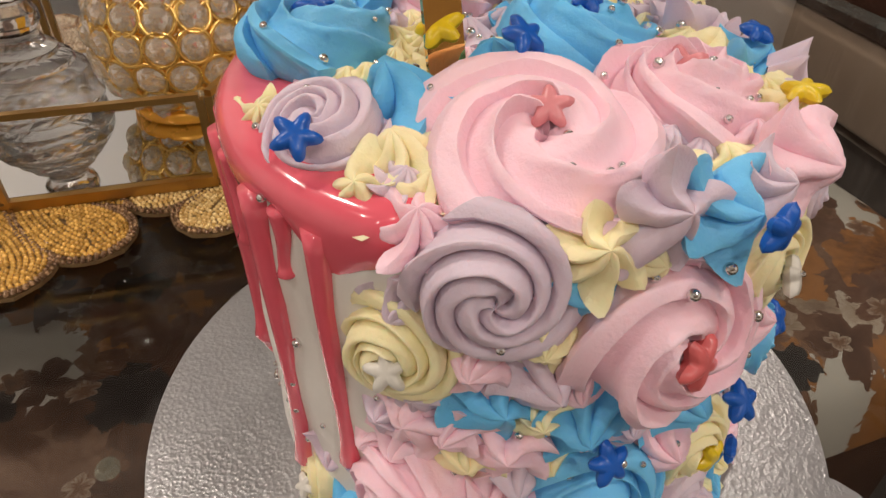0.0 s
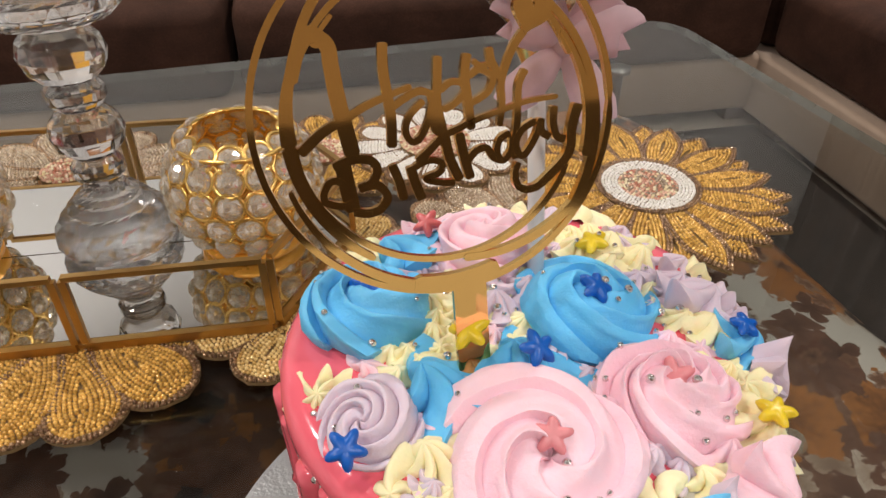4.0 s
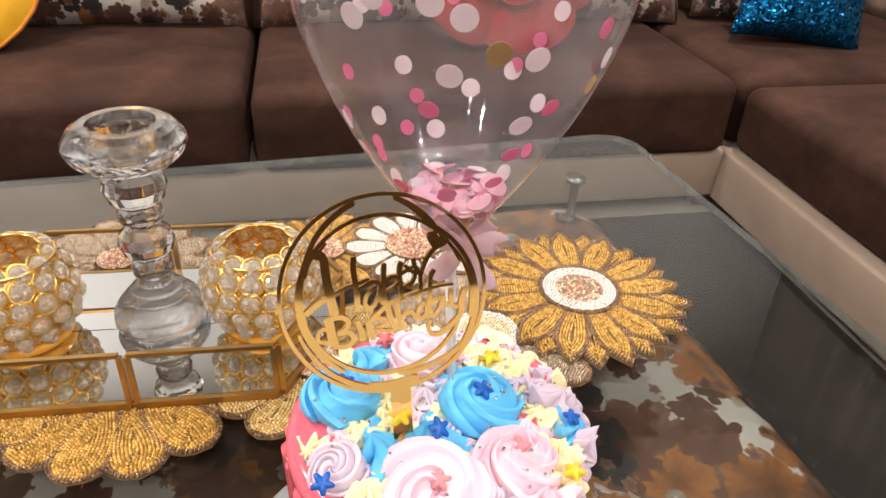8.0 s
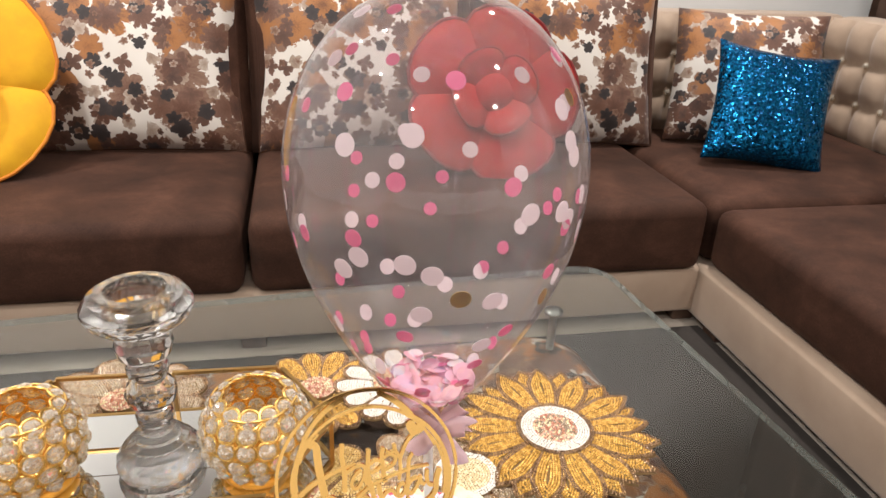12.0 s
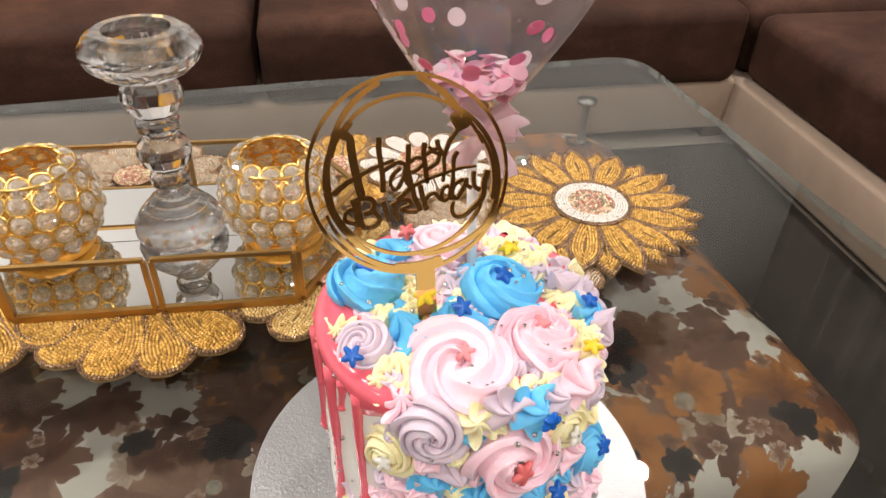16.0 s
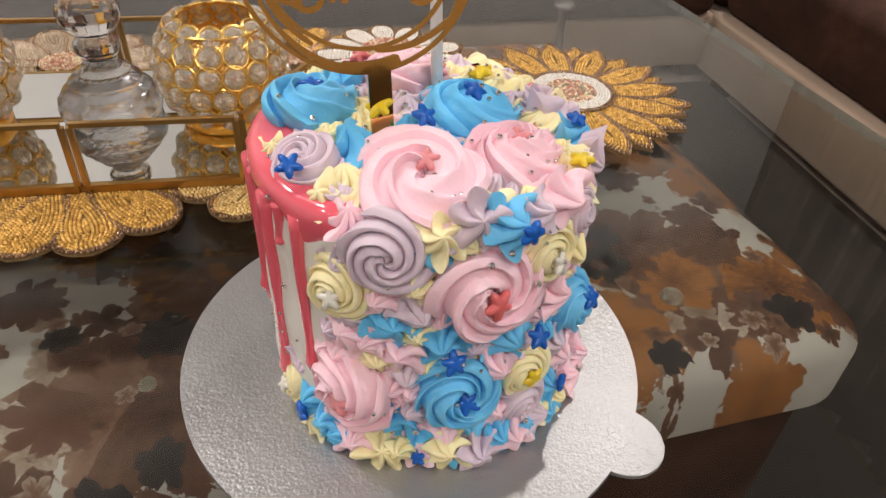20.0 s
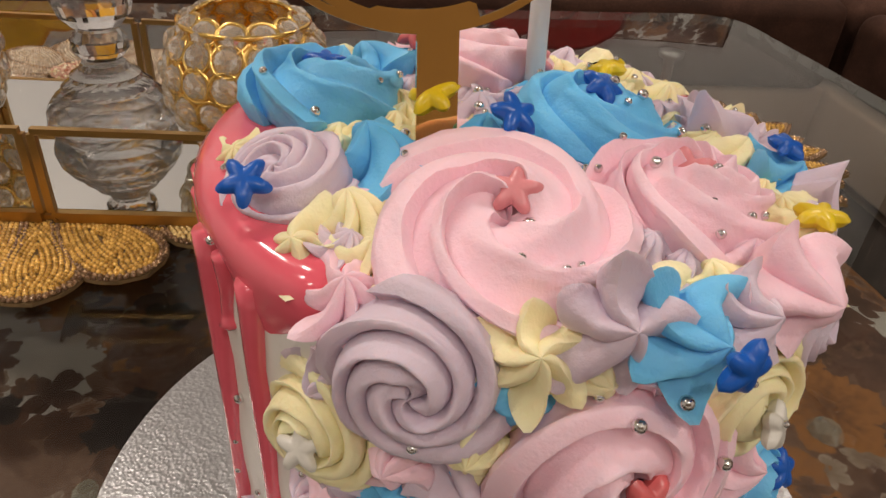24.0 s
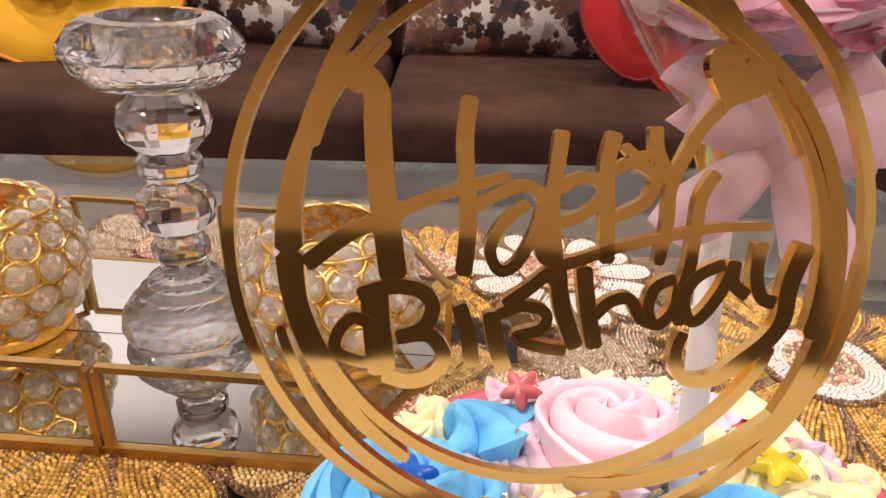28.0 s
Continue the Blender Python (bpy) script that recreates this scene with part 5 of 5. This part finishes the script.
def build_flowers():
    for colour, rows in TOP_FLOWERS.items():
        for x, y, R, kind in rows:
            lx, ly = x - CX, y - CY
            d = math.hypot(lx, ly)
            tilt = max(0.0, (d - 0.035) / 0.04) * (0.28 if kind in "sr" else 0.6)
            nrm = Vector((lx / max(d, 1e-4) * tilt, ly / max(d, 1e-4) * tilt, 1.0)).normalized()
            z = TOP_Z + (0.0022 if kind in "sr" else 0.002) - 0.006 * max(0.0, (d - 0.06) / 0.02)
            flower(colour, kind, (lx, ly, z), nrm, R)
    for colour, rows in SIDE_FLOWERS.items():
        for deg, z, R, kind in rows:
            at, nrm = on_side(deg, z, -0.001)
            at = (at[0] + SIDE_SHIFT, at[1], at[2])
            lift = 0.55 if z > 0.585 else (0.15 if z > 0.56 else 0.0)
            flower(colour, kind, at, (nrm[0], nrm[1], lift), R)
    # the rest of the flowered side, and gaps between the large ones
    rnd = random.Random(21)
    tries = 0
    while tries < 5200:
        tries += 1
        deg = rnd.uniform(-117, 75)
        z = rnd.uniform(0.462, 0.592)
        if (deg < -106 and z > 0.535) or (deg < -99 and z > 0.572):
            continue
        at, nrm = on_side(deg, z, -0.002)
        R = rnd.uniform(0.0066, 0.0100) if deg < 0 or rnd.random() < 0.8 else rnd.uniform(0.015, 0.021)
        if all((Vector(at) - p).length > (0.57 * (R + r) if r < 0.012 else r * 0.90) for p, r in PLACED):
            flower(rnd.choice(("blue", "pink", "pink", "lilac", "lilac", "cream")), "d" if R < 0.012 else "s", at, nrm, R)
    # a skirt of drops where the side meets the board
    for k in range(34):
        deg = -120 + 4.9 * k + rnd.uniform(-2.4, 2.4)
        at, nrm = on_side(deg, rnd.uniform(0.4575, 0.4650), rnd.uniform(0.0015, 0.0085))
        at = (at[0] + SIDE_SHIFT, at[1], at[2])
        flower(rnd.choice(("pink", "lilac", "blue", "pink", "cream")), "d", at, (nrm[0], nrm[1], rnd.uniform(0.1, 0.9)), rnd.uniform(0.0060, 0.0105))
    tries = 0
    while tries < 3000:
        tries += 1
        a, d = rnd.uniform(0, 360), 0.073 * math.sqrt(rnd.random())
        if 172 < a < 236 and d > 0.054:
            continue
        at = (d * math.cos(radians(a)), d * math.sin(radians(a)), TOP_Z + 0.001)
        R = rnd.uniform(0.0052, 0.0082)
        if all((Vector(at) - p).length > (0.55 * (R + r) if r < 0.012 else r * 0.93) for p, r in PLACED):
            flower("cream" if math.hypot(at[0] + 0.022, at[1] + 0.008) < 0.026 else rnd.choice(("cream", "pink", "lilac", "lilac", "cream")), "d", at, (0, 0, 1), R)


build_flowers()


def sprinkle_star(colour, at, normal, size=1.0, spin=0.0):
    m = Matrix.Translation(at) @ Vector(normal).to_track_quat("Z", "Y").to_matrix().to_4x4() @ pose(0, 0, 0, 18, 10, spin) @ Matrix.Diagonal((size, size, size, 1))
    put("sugar_star", STAR_ME[colour], cake, m, colour + " sugar star")


TOP_STARS = [("blue", -0.056, -0.052, 0.011, 1.0), ("blue", -0.006, -0.015, 0.0195, 1.05), ("blue", 0.013, 0.020, 0.0165, 1.1), ("blue", 0.062, 0.015, 0.010, 0.9), ("blue", -0.064, 0.014, 0.0140, 1.15),
             ("yellow", 0.063, -0.022, 0.010, 1.0), ("yellow", 0.014, 0.055, 0.0105, 1.1), ("yellow", -0.027, -0.009, 0.0185, 1.15), ("red", -0.050, 0.057, 0.012, 1.0), ("pink", -0.001, -0.043, 0.0150, 0.95), ("pink", 0.035, -0.014, 0.0115, 1.15),
             ("pink", -0.008, 0.050, 0.011, 0.9)]
SIDE_STARS = [("blue", -58, 0.598, 0.0145, 1.0), ("red", -64.5, 0.5635, 0.0140, 1.25), ("blue", -75, 0.532, 0.014, 1.05), ("blue", -50, 0.536, 0.0145, 1.05), ("blue", -70, 0.502, 0.012, 1.15), ("pink", -108, 0.4945, 0.0140, 1.2),
              ("blue", -125, 0.467, 0.013, 1.0), ("yellow", -47, 0.503, 0.011, 1.0), ("blue", -30, 0.480, 0.012, 0.9), ("white", -45, 0.573, 0.012, 0.95), ("white", -110, 0.557, 0.0115, 0.95), ("white", -137, 0.470, 0.011, 0.8), ("blue", -16, 0.522, 0.012, 1.1), ("blue", -84, 0.462, 0.012, 0.8)]


def build_sprinkles():
    for k, (c, x, y, up, size) in enumerate(TOP_STARS):
        sprinkle_star(c, (x - CX, y - CY, TOP_Z + up), (0.15 * math.sin(k), -0.35, 1), size, 33 * k)
    for k, (c, deg, z, out, size) in enumerate(SIDE_STARS):
        at, nrm = on_side(deg, z, out - 0.002)
        at = (at[0] + SIDE_SHIFT, at[1], at[2])
        sprinkle_star(c, at, (nrm[0], nrm[1], 0.35), size, 47 * k)
    bm = bmesh.new()
    bmesh.ops.create_icosphere(bm, subdivisions=2, radius=0.0017)
    pearl = mesh_of("sugar_pearl", bm, SILVER)
    rnd = random.Random(4)
    deps = bpy.context.evaluated_depsgraph_get()
    deps.update()
    made = 0
    base = cake.matrix_basis.translation
    while made < 120:
        if rnd.random() < 0.45:
            a, d = rnd.uniform(0, 6.283), 0.075 * math.sqrt(rnd.random())
            start, way = Vector((CX + d * math.cos(a), CY + d * math.sin(a), 0.66)), Vector((0, 0, -1))
        else:
            deg = rnd.uniform(-175, 20)
            z = rnd.uniform(0.465, 0.59)
            p, nrm = on_side(deg, z, 0.05)
            start, way = Vector(p) + base, -Vector(nrm)
        hit, place, normal, _, ob, _ = scene.ray_cast(deps, start, way)
        made += 1
        if hit and ob.parent == cake:
            size = rnd.choice((0.5, 0.55, 0.65, 0.7, 0.9))
            put("sugar_pearl", pearl, cake, Matrix.Translation(place - base + normal * 0.0008 * size) @ Matrix.Diagonal((size, size, size, 1)))


build_sprinkles()

# ---------------------------------------------------------------- topper
TOPPER = Matrix.Translation((-0.0387, 0.0077, 0.6753)) @ pose(0, 0, 0, 0, 0, 21.7) @ pose(0, 0, 0, 72.5, 0, 0)
TOP_R = 0.0517


def ribbon(points, width, depth, taper=True):
    """A flat stroke with round ends along points (x, y); width may be a pair, start and end."""
    w0, w1 = width if isinstance(width, tuple) else (width, width)
    n = len(points)
    left, right = [], []
    for i, p in enumerate(points):
        d = (points[min(i + 1, n - 1)] - points[max(i - 1, 0)]).normalized()
        k = i / (n - 1)
        w = (w0 + (w1 - w0) * k) / 2
        if taper and (i == 0 or i == n - 1):
            w *= 0.6
        left.append((p.x - d.y * w, p.y + d.x * w))
        right.append((p.x + d.y * w, p.y - d.x * w))
    verts = [(x, y, depth / 2) for x, y in left + right] + [(x, y, -depth / 2) for x, y in left + right]
    faces, index = [], []
    for i in range(n - 1):
        faces += [(i, n + i, n + i + 1, i + 1), (2 * n + i, 2 * n + i + 1, 3 * n + i + 1, 3 * n + i), (i, i + 1, 2 * n + i + 1, 2 * n + i), (n + i, 3 * n + i, 3 * n + i + 1, n + i + 1)]
        index += [0, 0, 1, 1]
    faces += [(0, 2 * n, 3 * n, n), (n - 1, 2 * n - 1, 4 * n - 1, 3 * n - 1)]
    index += [1, 1]
    return verts, faces, index


def build_topper():
    t = thing("cake_topper", TOPPER, "round gold mirror acrylic birthday cake topper standing in cream", "cake topper")
    layer = [0]

    def stroke(name, pts, width, steps=8, label="", parent=None):
        layer[0] += 1
        line = [Vector((p[0] * TOP_R, p[1] * TOP_R)) for p in pts] if steps == 0 else [Vector((p.x, p.y)) for p in curve([(q[0] * TOP_R, q[1] * TOP_R, 0) for q in pts], steps)]
        slim = 0.86 * TOP_R if steps else TOP_R
        w = tuple(x * slim for x in width) if isinstance(width, tuple) else width * slim
        v, f, idx = ribbon(line, w, 0.0022 + 0.00004 * (layer[0] % 12))
        return put(name, raw_mesh(name, v, f, [GOLD_MIRROR, GOLD_EDGE], idx, False), t, None, label)

    def arc(r0, r1, a0, a1, width, n=48, dx=0.0, dy=0.0):
        pts = []
        for i in range(n + 1):
            k = i / n
            a = radians(a0 + (a1 - a0) * k)
            r = r0 + (r1 - r0) * k
            pts.append((dx + r * math.cos(a), dy + r * math.sin(a)))
        stroke("ring_band", pts, width, 0)

    arc(0.980, 0.980, 0, 360, 0.036, 96)
    arc(0.790, 0.790, 20, 335, 0.034, 84)
    arc(0.800, 0.800, 140, 185, (0.03, 0.085))
    arc(0.800, 0.845, 185, 240, (0.085, 0.035))
    arc(0.880, 0.950, 200, 262, (0.030, 0.06))
    arc(0.810, 0.945, 152, 104, (0.045, 0.055))
    arc(0.950, 0.800, 82, 52, (0.05, 0.08))
    arc(0.800, 0.950, 58, -38, (0.040, 0.055), 60)
    arc(0.800, 0.880, 30, -20, (0.025, 0.050))
    arc(0.950, 0.805, -36, -84, (0.05, 0.045))
    arc(0.945, 0.930, 257, 288, 0.10, 16)
    # the words, stroke by stroke, in parts of the ring's radius
    for pts, w in (
            (((-0.63, 0.49), (-0.55, 0.42), (-0.54, 0.32), (-0.53, 0.19), (-0.51, 0.04), (-0.48, -0.15)), (0.09, 0.1)),
            (((-0.75, 0.25), (-0.70, 0.39), (-0.63, 0.49)), (0.08, 0.09)),
            (((-0.51, 0.56), (-0.60, 0.46), (-0.62, 0.43), (-0.59, 0.42), (-0.53, 0.46)), 0.028),
            (((-0.27, 0.41), (-0.28, 0.29), (-0.27, 0.16), (-0.26, 0.02), (-0.27, -0.13)), 0.062),
            (((-0.75, -0.11), (-0.62, -0.01), (-0.51, 0.04), (-0.39, 0.10), (-0.27, 0.14), (-0.14, 0.18)), (0.065, 0.035)),
            (((-0.25, 0.08), (-0.18, 0.12), (-0.10, 0.15), (-0.04, 0.12), (-0.04, 0.03), (-0.03, -0.06), (0.01, -0.08)), 0.045),
            (((-0.08, 0.10), (-0.16, 0.03), (-0.19, -0.05), (-0.16, -0.11), (-0.11, -0.09), (-0.06, 0.00), (-0.04, 0.08)), 0.042),
            (((0.01, 0.32), (-0.00, 0.21), (-0.01, 0.08), (0.01, -0.06), (0.01, -0.15)), 0.055),
            (((0.01, 0.14), (0.07, 0.18), (0.13, 0.17), (0.15, 0.13), (0.09, 0.07), (0.02, 0.04)), 0.042),
            (((0.17, 0.32), (0.15, 0.22), (0.16, 0.08), (0.17, -0.08)), 0.055),
            (((0.17, 0.20), (0.23, 0.23), (0.30, 0.19), (0.28, 0.12), (0.22, 0.08), (0.17, 0.06)), 0.042),
            (((0.20, 0.28), (0.24, 0.25), (0.30, 0.26)), 0.035),
            (((0.29, 0.34), (0.30, 0.27), (0.33, 0.21), (0.35, 0.18)), 0.05),
            (((0.49, 0.41), (0.43, 0.34), (0.38, 0.24), (0.35, 0.15), (0.35, 0.05), (0.33, -0.08)), (0.05, 0.04))):
        stroke("letter_stroke", pts, w, 8, "lettering reads Happy")
    for pts, w in (
            (((-0.54, -0.18), (-0.53, -0.30), (-0.51, -0.45)), 0.1),
            (((-0.59, -0.20), (-0.49, -0.17), (-0.40, -0.18), (-0.36, -0.23), (-0.39, -0.30), (-0.47, -0.33)), 0.055),
            (((-0.47, -0.33), (-0.37, -0.32), (-0.32, -0.39), (-0.36, -0.45), (-0.43, -0.47), (-0.51, -0.45)), 0.055),
            (((-0.53, -0.30), (-0.60, -0.27), (-0.65, -0.32), (-0.65, -0.38), (-0.57, -0.41), (-0.51, -0.40)), 0.045),
            (((-0.28, -0.22), (-0.25, -0.31), (-0.23, -0.42)), 0.058),
            (((-0.18, -0.24), (-0.16, -0.34), (-0.13, -0.43)), 0.062),
            (((-0.16, -0.25), (-0.08, -0.22), (-0.01, -0.24), (-0.02, -0.29), (-0.10, -0.32), (-0.02, -0.35), (0.06, -0.36)), 0.042),
            (((-0.14, -0.22), (-0.06, -0.16), (0.01, -0.10), (0.09, -0.07), (0.20, -0.03), (0.36, 0.01), (0.50, 0.04), (0.67, 0.05)), (0.05, 0.03)),
            (((0.02, -0.10), (0.04, -0.22), (0.09, -0.35)), 0.062),
            (((0.10, -0.09), (0.12, -0.22), (0.15, -0.35)), 0.06),
            (((0.14, -0.25), (0.19, -0.20), (0.25, -0.19), (0.29, -0.25), (0.34, -0.27)), 0.045),
            (((0.39, -0.12), (0.33, -0.15), (0.31, -0.22), (0.34, -0.27), (0.39, -0.22), (0.40, -0.14)), 0.042),
            (((0.49, 0.21), (0.45, 0.14), (0.44, 0.05), (0.43, -0.08), (0.41, -0.17), (0.41, -0.27)), 0.045),
            (((0.54, -0.07), (0.46, -0.11), (0.42, -0.18), (0.44, -0.25), (0.48, -0.24), (0.54, -0.15), (0.57, -0.06)), 0.045),
            (((0.57, -0.06), (0.57, -0.13), (0.62, -0.17)), 0.05),
            (((0.65, 0.00), (0.64, -0.09), (0.66, -0.17), (0.71, -0.19)), 0.05),
            (((0.79, -0.00), (0.75, -0.13), (0.74, -0.24), (0.70, -0.31), (0.62, -0.38), (0.54, -0.44), (0.47, -0.45), (0.42, -0.42), (0.41, -0.35), (0.43, -0.29)), (0.07, 0.04))):
        stroke("letter_stroke", pts, w, 8, "lettering reads Birthday")
    # heart
    heart = []
    for i in range(40):
        a = 2 * math.pi * i / 40
        heart.append(((16 * math.sin(a) ** 3) / 17, (13 * math.cos(a) - 5 * math.cos(2 * a) - 2 * math.cos(3 * a) - math.cos(4 * a)) / 17))
    c, s = math.cos(radians(-20)), math.sin(radians(-20))
    hx, hy, hs = 0.525 * TOP_R, 0.49 * TOP_R, 0.115 * TOP_R
    bm = slab([(hx + hs * (x * c - y * s), hy + hs * (x * s + y * c)) for x, y in heart[::-1]], -0.00125, 0.00125)
    part("heart", bm, GOLD_MIRROR, t, smooth=False)
    bm = slab([(0.0004, -0.047), (0.0004, -0.080), (0.0106, -0.080), (0.0106, -0.047)], -0.00122, 0.00122)
    part("stem", bm, GOLD_MIRROR, t, "gold mirror stem", smooth=False)


build_topper()

# ---------------------------------------------------------------- balloon on a stick
BAL_X, BAL_Y = -0.014, 0.060
BAL_Z0, BAL_Z1 = 0.684, 0.935


def balloon_r(k):
    """Radius by height: a pointed lower end and a round top."""
    zmax = 0.62
    if k < zmax:
        return 0.0800 * math.sin(math.pi / 2 * (k / zmax)) ** 0.86 + 0.008 * (1 - k / zmax) ** 4
    q = (k - zmax) / (1 - zmax)
    return 0.0800 * math.sqrt(max(0.0, 1 - q ** 2.1))


def build_balloon():
    t = thing("confetti_balloon", pose(BAL_X, BAL_Y, 0), "clear balloon filled with pink and white confetti on white stick", "balloon")
    h = BAL_Z1 - BAL_Z0
    prof = [(max(balloon_r(i / 40), 0.0005), BAL_Z0 + h * i / 40) for i in range(41)]
    v, f = lathe(prof, 120)
    for q, (x, y, z) in enumerate(v):
        a, k = math.atan2(y, x), (z - BAL_Z0) / h
        fold = 1 + (0.020 * math.cos(20 * a) + 0.010 * math.cos(33 * a + 1)) * math.exp(-5.5 * k) * min(1, 12 * k + 0.3)
        v[q] = (x * fold, y * fold, z)
    put("balloon_skin", raw_mesh("balloon_skin", v, f, BALLOON_FILM), t, label="clear stretched balloon skin")
    rnd = random.Random(12)
    meshes = []
    for mat, r in ((CONFETTI_WHITE, 0.0052), (CONFETTI_PINK, 0.0043), (CONFETTI_GOLD, 0.0050), (CONFETTI_PALE, 0.0060)):
        vv, ff = lathe([(0.0002, 0.0003), (r, 0.0003), (r, 0.0), (0.0002, 0.0)], 18)
        meshes.append(raw_mesh("confetti", vv, ff, mat, None, False))
    for i in range(95):
        k = min(0.93, max(0.08, rnd.betavariate(1.5, 1.7)))
        a = rnd.uniform(0, 2 * math.pi)
        r = balloon_r(k) - 0.0012
        e = 0.01
        slope = (balloon_r(k + e) - balloon_r(k - e)) / (2 * e * h)
        nrm = Vector((math.cos(a), math.sin(a), -slope)).normalized()
        m = Matrix.Translation((r * math.cos(a), r * math.sin(a), BAL_Z0 + h * k)) @ nrm.to_track_quat("Z", "Y").to_matrix().to_4x4()
        put("confetti", meshes[rnd.choice((0, 0, 1, 1)) if i % 40 else 2], t, m)
    for i in range(85):
        a, r = rnd.uniform(0, 6.283), 0.023 * math.sqrt(rnd.random())
        z = BAL_Z0 + 0.009 + 0.55 * r + rnd.uniform(0, 0.010)
        m = Matrix.Translation((r * math.cos(a), r * math.sin(a), z)) @ pose(0, 0, 0, rnd.uniform(-30, 30), rnd.uniform(-30, 30), 0)
        put("confetti", meshes[rnd.choice((0, 1, 3, 3, 3))], t, m)
    sx, sy = -0.006 - BAL_X, 0.035 - BAL_Y
    v, f = tube([(sx, sy, 0.590), (sx * 0.6, sy * 0.6, 0.63), (0, 0, 0.688)], 0.0030, 12)
    put("stick", raw_mesh("stick", v, f, STICK_WHITE), t, label="white plastic balloon stick")
    v, f = lathe([(0.004, 0.672), (0.007, 0.678), (0.0085, 0.684), (0.0125, 0.691), (0.0125, 0.693), (0.009, 0.693)], 20)
    put("neck_cup", raw_mesh("neck_cup", v, f, GOLD_EDGE), t, label="gold foil balloon cup")
    # bow of pink ribbon round the neck
    kx, ky, kz = 0.009, -0.013, 0.684

    def strip(name, pts, widths):
        line = curve([tuple(0.62 * c for c in p) for p in pts], 6)
        n = len(line)
        verts, faces = [], []
        for i, p in enumerate(line):
            d = (line[min(i + 1, n - 1)] - line[max(i - 1, 0)]).normalized()
            side = d.cross(Vector((0, 1, 0.15))).normalized()
            k = i / (n - 1) * (len(widths) - 1)
            a = min(int(k), len(widths) - 2)
            w = widths[a] + (widths[a + 1] - widths[a]) * (k - a)
            for q in (-1, -0.33, 0.33, 1):
                verts.append((kx + p.x + side.x * w / 2 * q, ky + p.y + side.y * w / 2 * q - 0.0012 * (1 - q * q), kz + p.z + side.z * w / 2 * q))
        for i in range(n - 1):
            for c in range(3):
                faces.append((4 * i + c, 4 * i + c + 1, 4 * i + c + 5, 4 * i + c + 4))
        bm = bmesh.new()
        bm.from_mesh(raw_mesh("ribbon_sheet", verts, faces, RIBBON))
        bmesh.ops.solidify(bm, geom=list(bm.faces), thickness=0.0004)
        part(name, bm, RIBBON, t, "pale pink satin ribbon")

    for sgn, up in ((-1, 0.012), (1, 0.008)):
        strip("bow_loop", [(0, 0, 0), (sgn * 0.010, -0.006, up * 0.5), (sgn * 0.024, -0.004, up), (sgn * 0.027, 0.001, up * 0.9)], (0.004, 0.013, 0.017, 0.014))
        strip("bow_loop", [(sgn * 0.027, 0.001, up * 0.9), (sgn * 0.018, 0.006, up * 0.4), (0, 0.003, 0)], (0.014, 0.013, 0.004))
    strip("bow_loop", [(0, 0.004, 0.002), (-0.010, 0.004, 0.014), (-0.021, 0.002, 0.026)], (0.005, 0.013, 0.010))
    strip("bow_loop", [(0, 0.004, 0.002), (0.012, 0.006, 0.014), (0.022, 0.004, 0.024)], (0.005, 0.013, 0.010))
    strip("bow_tail", [(0, -0.001, 0), (-0.010, -0.004, -0.012), (-0.020, -0.002, -0.026), (-0.027, 0.002, -0.036)], (0.004, 0.011, 0.014, 0.010))
    strip("bow_tail", [(0, -0.001, 0), (0.009, -0.004, -0.013), (0.018, -0.002, -0.030), (0.023, 0.002, -0.042)], (0.004, 0.011, 0.014, 0.011))
    bm = bmesh.new()
    bmesh.ops.create_uvsphere(bm, u_segments=14, v_segments=8, radius=0.0042, matrix=Matrix.Translation((kx, ky - 0.001, kz)) @ Matrix.Diagonal((1, 0.7, 1.1, 1)))
    part("bow_knot", bm, RIBBON, t)


build_balloon()
